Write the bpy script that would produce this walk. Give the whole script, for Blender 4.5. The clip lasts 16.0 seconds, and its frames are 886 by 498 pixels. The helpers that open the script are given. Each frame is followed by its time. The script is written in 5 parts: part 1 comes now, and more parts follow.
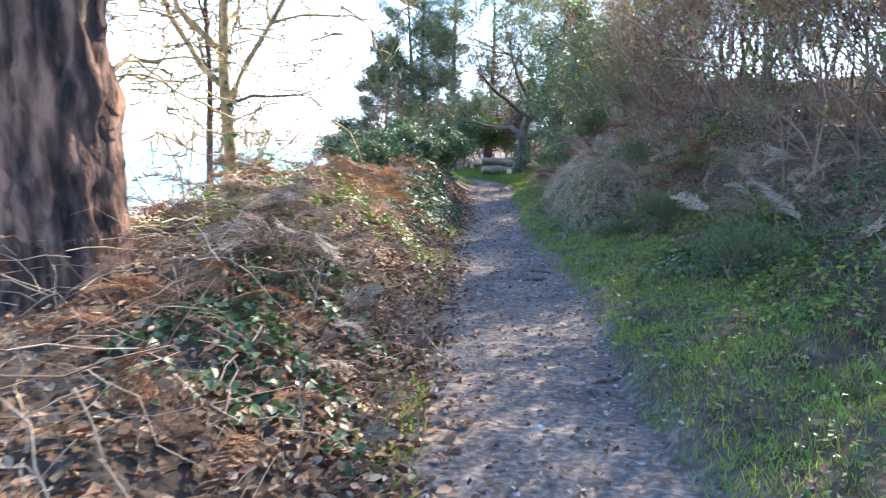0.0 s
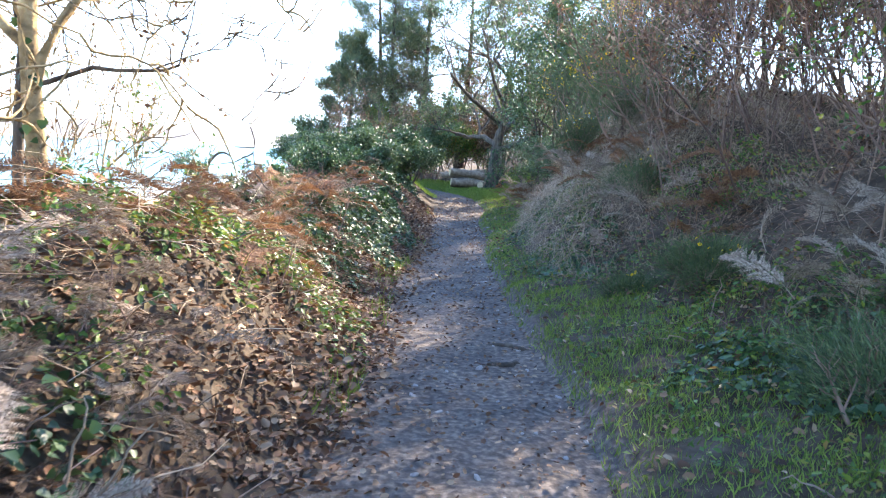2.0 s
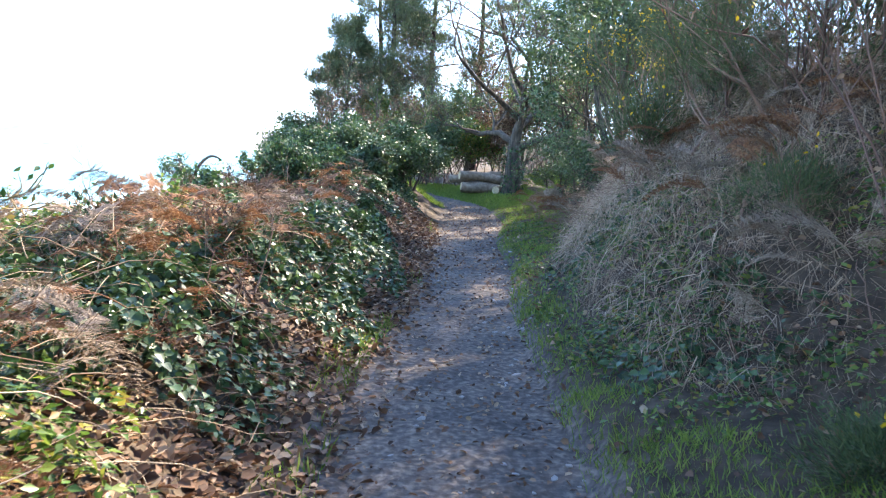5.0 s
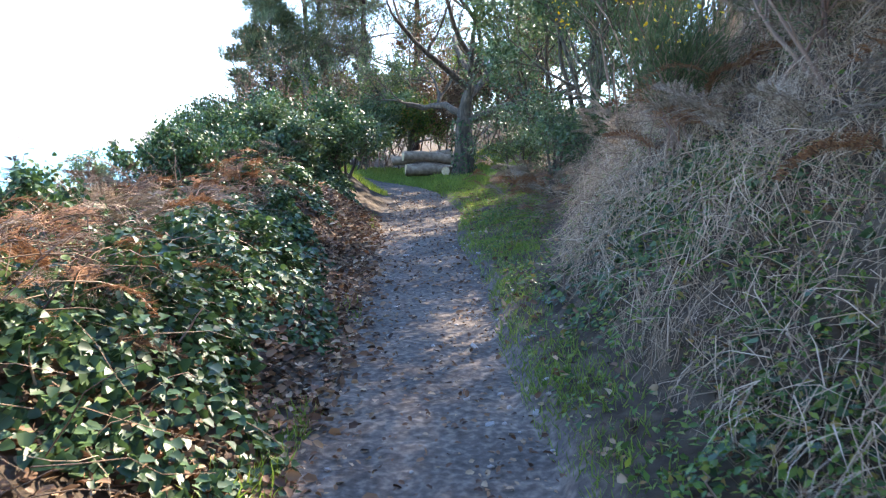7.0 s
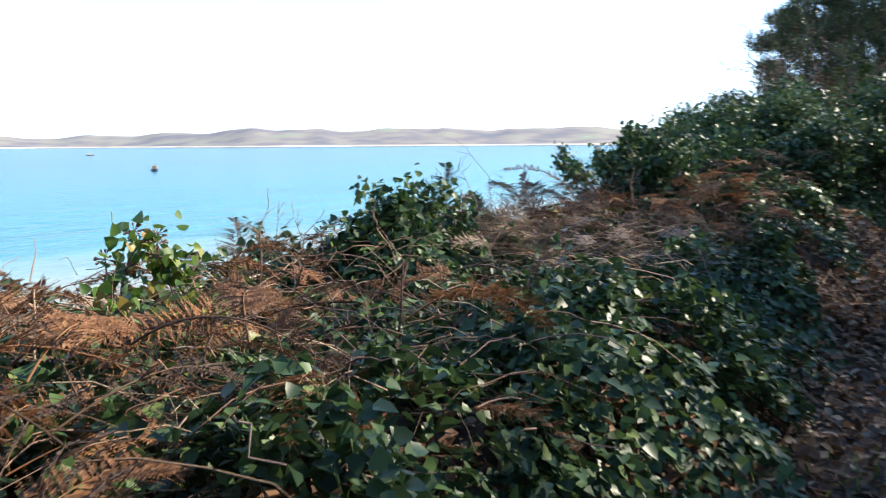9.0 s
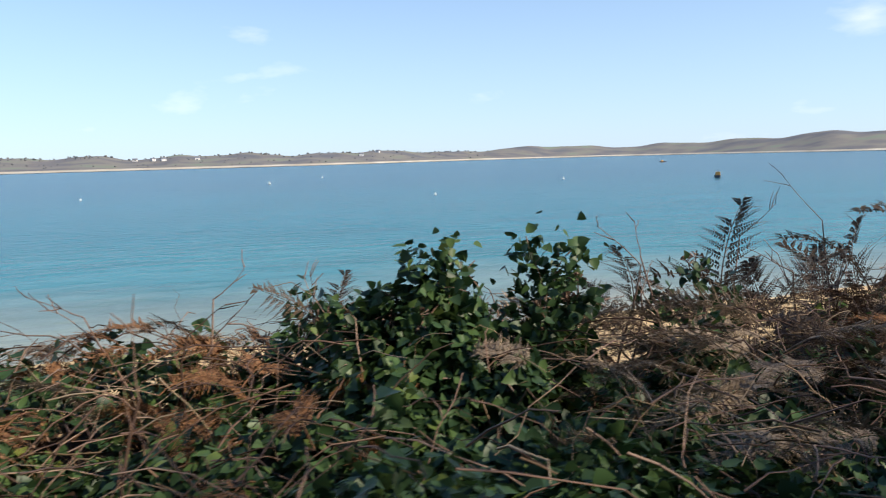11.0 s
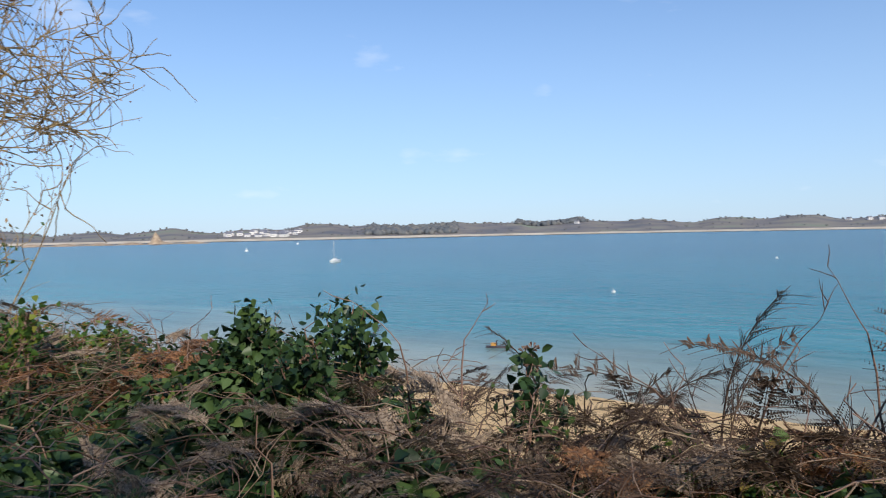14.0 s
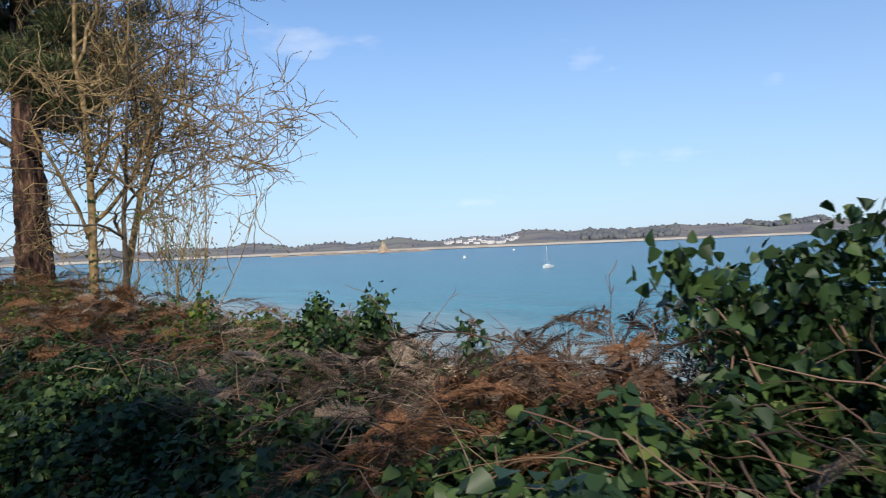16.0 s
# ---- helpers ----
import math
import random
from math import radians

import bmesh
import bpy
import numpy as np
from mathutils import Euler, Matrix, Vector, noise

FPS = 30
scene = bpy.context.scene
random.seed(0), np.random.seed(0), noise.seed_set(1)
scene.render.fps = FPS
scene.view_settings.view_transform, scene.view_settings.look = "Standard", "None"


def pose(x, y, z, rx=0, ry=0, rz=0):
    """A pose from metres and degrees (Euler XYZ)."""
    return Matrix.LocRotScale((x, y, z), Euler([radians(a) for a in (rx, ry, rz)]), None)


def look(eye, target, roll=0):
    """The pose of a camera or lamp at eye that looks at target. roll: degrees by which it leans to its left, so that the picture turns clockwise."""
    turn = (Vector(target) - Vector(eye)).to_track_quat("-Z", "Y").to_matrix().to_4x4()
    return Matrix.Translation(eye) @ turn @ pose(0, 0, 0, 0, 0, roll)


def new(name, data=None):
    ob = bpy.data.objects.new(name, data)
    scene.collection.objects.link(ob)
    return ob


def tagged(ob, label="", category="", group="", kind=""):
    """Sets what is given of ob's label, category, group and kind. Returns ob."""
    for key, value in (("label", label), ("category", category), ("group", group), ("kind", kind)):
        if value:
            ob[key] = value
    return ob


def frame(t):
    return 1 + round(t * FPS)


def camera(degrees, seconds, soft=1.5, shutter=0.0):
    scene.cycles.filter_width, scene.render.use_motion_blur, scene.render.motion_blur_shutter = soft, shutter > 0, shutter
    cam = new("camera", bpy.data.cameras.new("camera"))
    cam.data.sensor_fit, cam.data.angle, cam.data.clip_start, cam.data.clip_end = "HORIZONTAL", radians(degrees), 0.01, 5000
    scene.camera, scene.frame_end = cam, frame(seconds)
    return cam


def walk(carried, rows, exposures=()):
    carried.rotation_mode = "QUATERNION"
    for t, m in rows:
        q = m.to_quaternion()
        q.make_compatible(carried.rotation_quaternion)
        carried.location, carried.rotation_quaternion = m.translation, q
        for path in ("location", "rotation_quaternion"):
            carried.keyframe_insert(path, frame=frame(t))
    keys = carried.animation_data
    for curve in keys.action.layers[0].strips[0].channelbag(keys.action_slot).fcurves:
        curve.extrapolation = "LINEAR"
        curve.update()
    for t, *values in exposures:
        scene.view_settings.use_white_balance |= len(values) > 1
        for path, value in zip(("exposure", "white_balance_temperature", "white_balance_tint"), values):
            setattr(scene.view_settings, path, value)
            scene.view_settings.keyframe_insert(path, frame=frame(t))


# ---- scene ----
cam = camera(61.0, 16.0, soft=1.15, shutter=0.2)

# seconds, x, y, z, pitch, roll, yaw
ROWS = [
    (0.0, 0.000, 0.000, 1.380, -7.90, 0.00, 0.00),
    (0.5, 0.063, 0.651, 1.394, -9.20, 0.60, -5.60),
    (1.0, 0.158, 1.296, 1.377, -7.60, -0.50, -1.30),
    (1.5, 0.210, 1.980, 1.396, -7.20, 0.80, -4.80),
    (2.0, 0.304, 2.622, 1.422, -7.30, -2.80, -1.90),
    (2.5, 0.378, 3.264, 1.448, -8.00, -0.90, -5.20),
    (3.0, 0.451, 3.883, 1.467, -6.50, -1.30, -1.70),
    (3.5, 0.483, 4.512, 1.473, -6.40, 0.90, -3.80),
    (4.0, 0.504, 5.092, 1.445, -7.00, -2.10, -1.00),
    (6.5, 0.535, 8.280, 1.302, -7.40, -1.80, -1.40),
    (7.0, 0.588, 8.884, 1.291, -8.60, 1.20, -5.50),
    (7.5, 0.578, 9.499, 1.279, -8.15, -2.20, 2.40),
    (8.0, 0.515, 10.139, 1.294, -8.30, -1.00, 12.80),
    (8.8, 0.540, 11.050, 1.330, -8.40, 0.60, 27.50),
    (9.6, 0.680, 12.000, 1.385, -6.90, 1.80, 52.00),
    (10.3, 0.800, 12.800, 1.44, -5.50, 3.70, 67.80),
    (10.5, 0.803, 13.133, 1.44, -5.70, -0.90, 70.70),
    (11.0, 0.715, 13.849, 1.44, -6.90, 1.50, 74.50),
    (11.5, 0.621, 14.582, 1.44, -6.30, 2.60, 79.50),
    (12.0, 0.546, 15.258, 1.44, -6.40, 1.35, 91.10),
    (12.5, 0.408, 15.805, 1.44, -6.10, -1.30, 94.70),
    (13.0, 0.345, 16.275, 1.44, -3.00, -3.50, 108.10),
    (13.5, 0.369, 16.718, 1.44, -1.60, 0.50, 116.80),
    (14.0, 0.435, 17.180, 1.44, -1.25, 1.10, 125.10),
    (14.5, 0.517, 17.685, 1.44, -0.70, 1.40, 133.10),
    (15.0, 0.598, 18.169, 1.44, -2.00, 3.80, 140.70),
    (15.5, 0.622, 18.647, 1.44, -1.30, 0.30, 143.90),
    (16.0, 0.681, 19.091, 1.44, -0.35, 2.30, 141.50),
]
EXPOSURES = [(0.0, 2.95, 6800, 14), (3.0, 3.0, 6800, 13), (4.0, 2.85, 6800, 13), (8.0, 2.8, 6900, 13), (9.3, 1.0, 6800, 10), (10.3, 0.4, 7100, 9), (11.5, 0.35, 6900, 9), (13.0, 0.0, 6500, 10), (16.0, 0.0, 6500, 10)]
walk(cam, [(t, pose(x, y, z, 90 + p, r, w)) for t, x, y, z, p, r, w in ROWS], EXPOSURES)

# ---- world and sun ----
SUN_AZ, SUN_EL = 37.0, 33.5  # degrees to the right of +y, above the horizon
world = bpy.data.worlds.new("sky")
scene.world = world
world.use_nodes = True
wn, wl = world.node_tree.nodes, world.node_tree.links
wn.clear()
sky = wn.new("ShaderNodeTexSky")
sky.sky_type = "NISHITA"
sky.sun_disc = False
sky.sun_elevation, sky.sun_rotation = radians(SUN_EL), radians(SUN_AZ)
sky.air_density, sky.dust_density, sky.ozone_density = 1.0, 0.15, 3.0
wco = wn.new("ShaderNodeTexCoord")
wmap = wn.new("ShaderNodeMapping")
wmap.inputs["Scale"].default_value = (1.0, 1.0, 3.0)
wnoise = wn.new("ShaderNodeTexNoise")
wnoise.inputs["Scale"].default_value = 5.2
wnoise.inputs["Detail"].default_value = 6
wramp = wn.new("ShaderNodeValToRGB")
wramp.color_ramp.elements[0].position, wramp.color_ramp.elements[1].position = 0.63, 0.82
wramp.color_ramp.elements[1].color = (0.5, 0.5, 0.5, 1)
wmix = wn.new("ShaderNodeMixRGB")
wmix.inputs[2].default_value = (9.0, 9.2, 9.6, 1)
wbg = wn.new("ShaderNodeBackground")
wbg.inputs["Strength"].default_value = 0.12
wout = wn.new("ShaderNodeOutputWorld")
wl.new(wco.outputs["Generated"], wmap.inputs[0])
wl.new(wmap.outputs[0], wnoise.inputs["Vector"])
wl.new(wnoise.outputs["Fac"], wramp.inputs[0])
wl.new(wramp.outputs[0], wmix.inputs[0])
wtint = wn.new("ShaderNodeMixRGB")
wtint.blend_type = "MULTIPLY"
wtint.inputs[0].default_value = 1.0
wtint.inputs[2].default_value = (0.80, 1.02, 1.24, 1)
whaze = wn.new("ShaderNodeMixRGB")
whaze.inputs[2].default_value = (4.1, 5.4, 7.6, 1)
wsep = wn.new("ShaderNodeSeparateXYZ")
wfall = wn.new("ShaderNodeMapRange")
wfall.inputs["From Min"].default_value, wfall.inputs["From Max"].default_value = 0.0, 0.42
wfall.inputs["To Min"].default_value, wfall.inputs["To Max"].default_value = 0.72, 0.0
wl.new(wco.outputs["Generated"], wsep.inputs[0])
wl.new(wsep.outputs["Z"], wfall.inputs["Value"])
wl.new(wfall.outputs[0], whaze.inputs[0])
wl.new(sky.outputs[0], wtint.inputs[1])
wl.new(wtint.outputs[0], whaze.inputs[1])
wl.new(whaze.outputs[0], wmix.inputs[1])
wl.new(wmix.outputs[0], wbg.inputs[0])
wl.new(wbg.outputs[0], wout.inputs[0])

sun = new("sun", bpy.data.lights.new("sun", "SUN"))
sun.data.energy, sun.data.angle, sun.data.color = 4.2, radians(0.5), (1.0, 0.90, 0.76)
az, el = radians(SUN_AZ), radians(SUN_EL)
TO_SUN = Vector((math.sin(az) * math.cos(el), math.cos(az) * math.cos(el), math.sin(el)))
sun.matrix_world = look((0, 0, 40), Vector((0, 0, 40)) - TO_SUN)


# ---- materials ----
def material(name, stops, scale=8.0, detail=6.0, rough=0.8, bump=0.0, island=0.0, through_light=0.0, coords="Object", stretch=None, spec=0.3):
    """A surface whose colour runs over stops [(position, rgb)] by noise, or by a random value for each loose piece."""
    m = bpy.data.materials.new(name)
    m.use_nodes = True
    n, l = m.node_tree.nodes, m.node_tree.links
    b = n["Principled BSDF"]
    b.inputs["Roughness"].default_value = rough
    b.inputs["Specular IOR Level"].default_value = spec
    co = n.new("ShaderNodeTexCoord")
    mp = n.new("ShaderNodeMapping")
    if stretch:
        mp.inputs["Scale"].default_value = stretch
    l.new(co.outputs[coords], mp.inputs[0])
    tex = n.new("ShaderNodeTexNoise")
    tex.inputs["Scale"].default_value, tex.inputs["Detail"].default_value = scale, detail
    l.new(mp.outputs[0], tex.inputs["Vector"])
    value = tex.outputs["Fac"]
    if island > 0:
        geo = n.new("ShaderNodeNewGeometry")
        mix = n.new("ShaderNodeMix")
        mix.inputs[0].default_value = island
        l.new(value, mix.inputs[2])
        l.new(geo.outputs["Random Per Island"], mix.inputs[3])
        value = mix.outputs[0]
    ramp = n.new("ShaderNodeValToRGB")
    els = ramp.color_ramp.elements
    while len(els) < len(stops):
        els.new(0.5)
    for e, (p, c) in zip(els, stops):
        e.position, e.color = p, (*c, 1)
    l.new(value, ramp.inputs[0])
    l.new(ramp.outputs[0], b.inputs["Base Color"])
    if bump:
        bp = n.new("ShaderNodeBump")
        bp.inputs["Strength"].default_value = bump
        bp.inputs["Distance"].default_value = 0.02
        fine = n.new("ShaderNodeTexNoise")
        fine.inputs["Scale"].default_value, fine.inputs["Detail"].default_value = scale * 4, 5
        l.new(mp.outputs[0], fine.inputs["Vector"])
        l.new(fine.outputs["Fac"], bp.inputs["Height"])
        l.new(bp.outputs[0], b.inputs["Normal"])
    if through_light:
        tr = n.new("ShaderNodeBsdfTranslucent")
        ad = n.new("ShaderNodeMixShader")
        ad.inputs[0].default_value = through_light
        l.new(ramp.outputs[0], tr.inputs[0])
        l.new(b.outputs[0], ad.inputs[1])
        l.new(tr.outputs[0], ad.inputs[2])
        l.new(ad.outputs[0], n["Material Output"].inputs[0])
    return m


IVY = material("ivy_leaf", [(0.1, (0.02, 0.045, 0.017)), (0.5, (0.042, 0.088, 0.032)), (0.85, (0.085, 0.15, 0.045)), (0.97, (0.24, 0.28, 0.06))], 3, 3, 0.45, island=0.8, through_light=0.22, spec=0.4)
BRAMBLE = material("bramble_leaf", [(0.1, (0.04, 0.09, 0.02)), (0.55, (0.10, 0.19, 0.035)), (0.8, (0.22, 0.27, 0.04)), (0.95, (0.34, 0.16, 0.06))], 3, 3, 0.45, island=0.85, through_light=0.35, spec=0.4)
BRACKEN = material("dead_bracken", [(0.1, (0.10, 0.05, 0.027)), (0.45, (0.22, 0.11, 0.058)), (0.75, (0.34, 0.17, 0.08)), (0.95, (0.40, 0.27, 0.16))], 5, 3, 0.8, island=0.7, through_light=0.25)
BRACKEN_GREY = material("withered_bracken", [(0.1, (0.15, 0.11, 0.08)), (0.5, (0.31, 0.235, 0.17)), (0.9, (0.48, 0.38, 0.28))], 5, 3, 0.85, island=0.7, through_light=0.2)
# Darker copy of the dead bracken; shade and backlighting sit in its colour.
BRACKEN_SHADED = material("shaded_dead_bracken", [(0.1, (0.04, 0.027, 0.02)), (0.5, (0.10, 0.065, 0.045)), (0.9, (0.19, 0.13, 0.09))], 5, 3, 0.85, island=0.7, through_light=0.12)
LITTER = material("fallen_leaf", [(0.08, (0.05, 0.028, 0.018)), (0.4, (0.15, 0.075, 0.04)), (0.7, (0.27, 0.155, 0.085)), (0.95, (0.46, 0.34, 0.22))], 4, 3, 0.7, island=0.85, through_light=0.15)
GRASS = material("grass_blade", [(0.1, (0.09, 0.15, 0.025)), (0.5, (0.18, 0.27, 0.045)), (0.85, (0.30, 0.36, 0.07)), (0.97, (0.38, 0.33, 0.15))], 2, 3, 0.55, island=0.7, through_light=0.35)
DRYGRASS = material("dry_grass_blade", [(0.1, (0.20, 0.145, 0.095)), (0.5, (0.42, 0.30, 0.20)), (0.95, (0.62, 0.49, 0.36))], 2, 3, 0.7, island=0.7, through_light=0.25)
GORSE = material("gorse_needle", [(0.1, (0.035, 0.06, 0.025)), (0.5, (0.07, 0.115, 0.042)), (0.9, (0.15, 0.18, 0.075))], 2, 3, 0.6, island=0.8, through_light=0.15)
FLOWER = material("gorse_flower", [(0.2, (0.75, 0.42, 0.01)), (0.8, (0.95, 0.66, 0.03))], 6, 2, 0.6, island=0.6, through_light=0.3)
NEEDLE = material("pine_needle", [(0.1, (0.04, 0.06, 0.025)), (0.5, (0.08, 0.11, 0.045)), (0.9, (0.16, 0.17, 0.07))], 2, 3, 0.55, island=0.8, through_light=0.15)
EVERGREEN = material("evergreen_leaf", [(0.1, (0.03, 0.06, 0.025)), (0.5, (0.065, 0.12, 0.045)), (0.9, (0.14, 0.19, 0.07))], 2, 3, 0.4, island=0.8, through_light=0.25, spec=0.45)
BARK = material("tree_bark", [(0.3, (0.035, 0.028, 0.022)), (0.55, (0.10, 0.08, 0.06)), (0.75, (0.19, 0.155, 0.11))], 14, 8, 0.9, 0.8, stretch=(1, 1, 0.25))
PALEBARK = material("lichen_grey_bark", [(0.3, (0.12, 0.085, 0.045)), (0.55, (0.33, 0.235, 0.115)), (0.75, (0.54, 0.42, 0.23))], 10, 8, 0.9, 0.6)
PINEBARK = material("pine_bark", [(0.36, (0.012, 0.008, 0.007)), (0.5, (0.06, 0.034, 0.026)), (0.66, (0.20, 0.115, 0.08))], 13, 9, 0.92, 1.0, stretch=(1, 1, 0.22))
TWIG = material("red_brown_twig", [(0.2, (0.10, 0.06, 0.045)), (0.55, (0.22, 0.135, 0.10)), (0.9, (0.34, 0.24, 0.18))], 4, 4, 0.8, island=0.7)
STRAW = material("dead_stalk", [(0.2, (0.12, 0.075, 0.045)), (0.6, (0.27, 0.19, 0.12)), (0.95, (0.45, 0.36, 0.25))], 4, 4, 0.8, island=0.8)
STONE = material("grey_stone", [(0.25, (0.14, 0.13, 0.12)), (0.6, (0.30, 0.28, 0.26)), (0.9, (0.48, 0.45, 0.41))], 12, 6, 0.85, 0.4, island=0.5)
LOGBARK = material("log_bark", [(0.3, (0.13, 0.09, 0.06)), (0.6, (0.30, 0.22, 0.15)), (0.8, (0.45, 0.38, 0.27))], 8, 8, 0.9, 0.6)
LOGEND = material("sawn_wood", [(0.3, (0.42, 0.30, 0.17)), (0.7, (0.62, 0.49, 0.31))], 20, 6, 0.8, 0.2)
WHITE = material("white_gelcoat", [(0.3, (0.72, 0.72, 0.70)), (0.7, (0.82, 0.82, 0.80))], 3, 3, 0.35)
DARKPAINT = material("dark_hull_paint", [(0.3, (0.05, 0.05, 0.07)), (0.7, (0.10, 0.09, 0.10))], 3, 3, 0.5)
ORANGE = material("orange_paint", [(0.3, (0.5, 0.25, 0.06)), (0.7, (0.65, 0.36, 0.1))], 3, 3, 0.5)
METAL = material("alloy_mast", [(0.3, (0.5, 0.5, 0.5)), (0.7, (0.7, 0.7, 0.7))], 5, 2, 0.4)
RENDERED = material("whitewashed_wall", [(0.3, (0.66, 0.64, 0.62)), (0.7, (0.80, 0.78, 0.75))], 0.4, 3, 0.85)
SLATE = material("slate_roof", [(0.3, (0.13, 0.14, 0.17)), (0.7, (0.24, 0.25, 0.29))], 0.5, 3, 0.7)
GLASS_DARK = material("window_glass", [(0.3, (0.05, 0.06, 0.08)), (0.7, (0.09, 0.10, 0.12))], 1, 2, 0.1)
ROCK = material("sea_rock", [(0.3, (0.30, 0.22, 0.15)), (0.6, (0.50, 0.38, 0.26)), (0.8, (0.62, 0.50, 0.36))], 0.25, 8, 0.9, 0.5)
# Distance haze is put into these woodland colours, pale and bluish.
WOODS = material("hazed_far_woodland", [(0.3, (0.11, 0.125, 0.14)), (0.6, (0.15, 0.155, 0.155)), (0.9, (0.21, 0.20, 0.18))], 0.05, 6, 0.95, island=0.5)


# ---- shape of the land ----
def sm(v):
    v = np.clip(v, 0, 1)
    return v * v * (3 - 2 * v)


def lumps(x, y, s, k=0.0):
    """Smooth waves of about s metres, between -1 and 1."""
    a, b = x / s * 6.28, y / s * 6.28
    return (np.sin(a * 0.83 + b * 0.31 + k) + np.sin(b * 0.77 - a * 0.43 + 1.7 * k + 1.1) + np.sin(a * 0.37 + b * 1.21 + 2.3 * k + 2.0)) / 3


def path_x(y, bend=1.0):
    y = np.asarray(y, float)
    return 0.42 + 0.04 * np.sin(y * 0.9 + 0.6) + 0.18 * sm((y - 2) / 5) + 0.35 * sm((y - 8) / 8) + 0.45 * sm((y - 15) / 6) - bend * 0.10 * np.clip(y - 23.5, 0, 8) ** 2


def half_width(y):
    return 0.62 + 0.04 * np.sin(np.asarray(y) * 1.3) - 0.10 * sm((np.asarray(y) - 8) / 4)


SEA = -6.8


def land(x, y):
    """Height of the soil; also how much it is path and how much it is beach sand."""
    x, y = np.asarray(x, float), np.asarray(y, float)
    c, w = path_x(y), half_width(y) + 0.05 * lumps(x * 0, y, 0.9)
    ramp = 0.022 * np.clip(y - 17, 0, 20) + 0.02 * np.clip(y - 26, 0, 30)
    dl, dr = c - w - x, x - c - w
    on = sm(1.0 - np.maximum(dl, dr) / 0.22)
    b = path_x(y, 0.0)
    dl, dr = b - w - x, x - b - w
    bank = 0.42 + 0.03 * sm((y - 12.5) / 2.0) * sm((20 - y) / 2) - 0.10 * np.exp(-((y - 16.2) / 1.3) ** 2) + 0.14 * lumps(x * 0.3, y, 4.5) + 0.30 * np.exp(-((y - 6.6) / 2.0) ** 2) * np.exp(-((x + 1.3) / 0.9) ** 2)
    bank = bank * (1 - sm((y - 24) / 4)) + 0.1
    crest = 2.6 + 0.5 * sm((y - 8) / 6) - 0.35 * np.exp(-((y - 16.0) / 2.0) ** 2) + 0.25 * lumps(x * 0, y, 6) + np.clip(y - 22, 0, 40) * 0.12
    left = bank * sm(dl / 0.98) - 0.52 * np.clip(dl - crest, 0, 60) ** 1.02 * (1 + 0.05 * lumps(x, y, 3))
    steep = sm((y - 8.2) / 4.6)
    foot = 1.15 - 0.75 * steep + 0.9 * sm((y - 14.5) / 4)
    right = 0.09 * sm(dr / 0.12) + 0.24 * np.clip(dr, 0, foot) + (0.62 + 0.42 * steep) * np.clip(dr - foot, 0, 1.9) * (1 + 0.10 * lumps(x, y, 2.4)) + 0.06 * np.clip(dr - foot - 1.9, 0, 200)
    right = right * (1 - 0.45 * sm((y - 18) / 6))
    h = ramp + np.where(dl > 0, left, 0) + np.where(dr > 0, right, 0)
    h = h + 0.03 * lumps(x, y, 0.7) * sm((np.abs(x - c) - w) / 0.3) + 0.012 * lumps(x, y, 0.33, 2)
    shore = -33.5 + 5 * sm((5 - y) / 60) - 2 * sm((y - 20) / 40)
    beach = SEA + 0.062 * (x - shore)
    beach = np.where(x < shore, SEA + 0.05 * (x - shore), beach)
    beach = np.maximum(beach, SEA - 9) + 0.03 * lumps(x, y, 5)
    sand = sm((beach - h) / 0.5 + 0.4)
    h = np.maximum(h, beach)
    path = on
    return h, path, sand


def height(x, y):
    return land(x, y)[0]


def graded(lo, hi, step, out_lo, out_hi, growth=1.16):
    mid = list(np.arange(lo, hi + step, step))
    a, s = [lo], step
    while a[-1] > out_lo:
        s *= growth
        a.append(a[-1] - s)
    b, s = [mid[-1]], step
    while b[-1] < out_hi:
        s *= growth
        b.append(b[-1] + s)
    return np.array(a[:0:-1] + mid + b[1:])


# ---- mesh tools ----
def mesh_of(name, verts, faces, mat, smooth=False):
    """A mesh from arrays; faces is one array of equal rows."""
    verts, faces = np.asarray(verts, np.float32), np.asarray(faces, np.int32)
    me = bpy.data.meshes.new(name)
    k = faces.shape[1]
    me.vertices.add(len(verts))
    me.vertices.foreach_set("co", verts.ravel())
    me.loops.add(faces.size)
    me.loops.foreach_set("vertex_index", faces.ravel())
    me.polygons.add(len(faces))
    me.polygons.foreach_set("loop_start", np.arange(0, faces.size, k, dtype=np.int32))
    if smooth:
        me.polygons.foreach_set("use_smooth", np.ones(len(faces), bool))
    me.update(calc_edges=True)
    me.validate()
    if mat:
        me.materials.append(mat)
    return me


def piece(name, verts, faces, mat, parent=None, label="", smooth=False):
    ob = new(name, mesh_of(name, verts, faces, mat, smooth))
    if parent:
        ob.parent = parent
    if label:
        ob["label"] = label
    return ob


def part(name, bm, mat, parent, label="", smooth=False):
    me = bpy.data.meshes.new(name)
    bm.to_mesh(me)
    bm.free()
    me.materials.append(mat)
    if smooth:
        me.polygons.foreach_set("use_smooth", np.ones(len(me.polygons), bool))
    ob = new(name, me)
    ob.parent = parent
    if label:
        ob["label"] = label
    return ob


def thing(name, at, label, category, group="", kind=""):
    ob = new(name)
    ob.location = at
    return tagged(ob, label, category, group, kind)


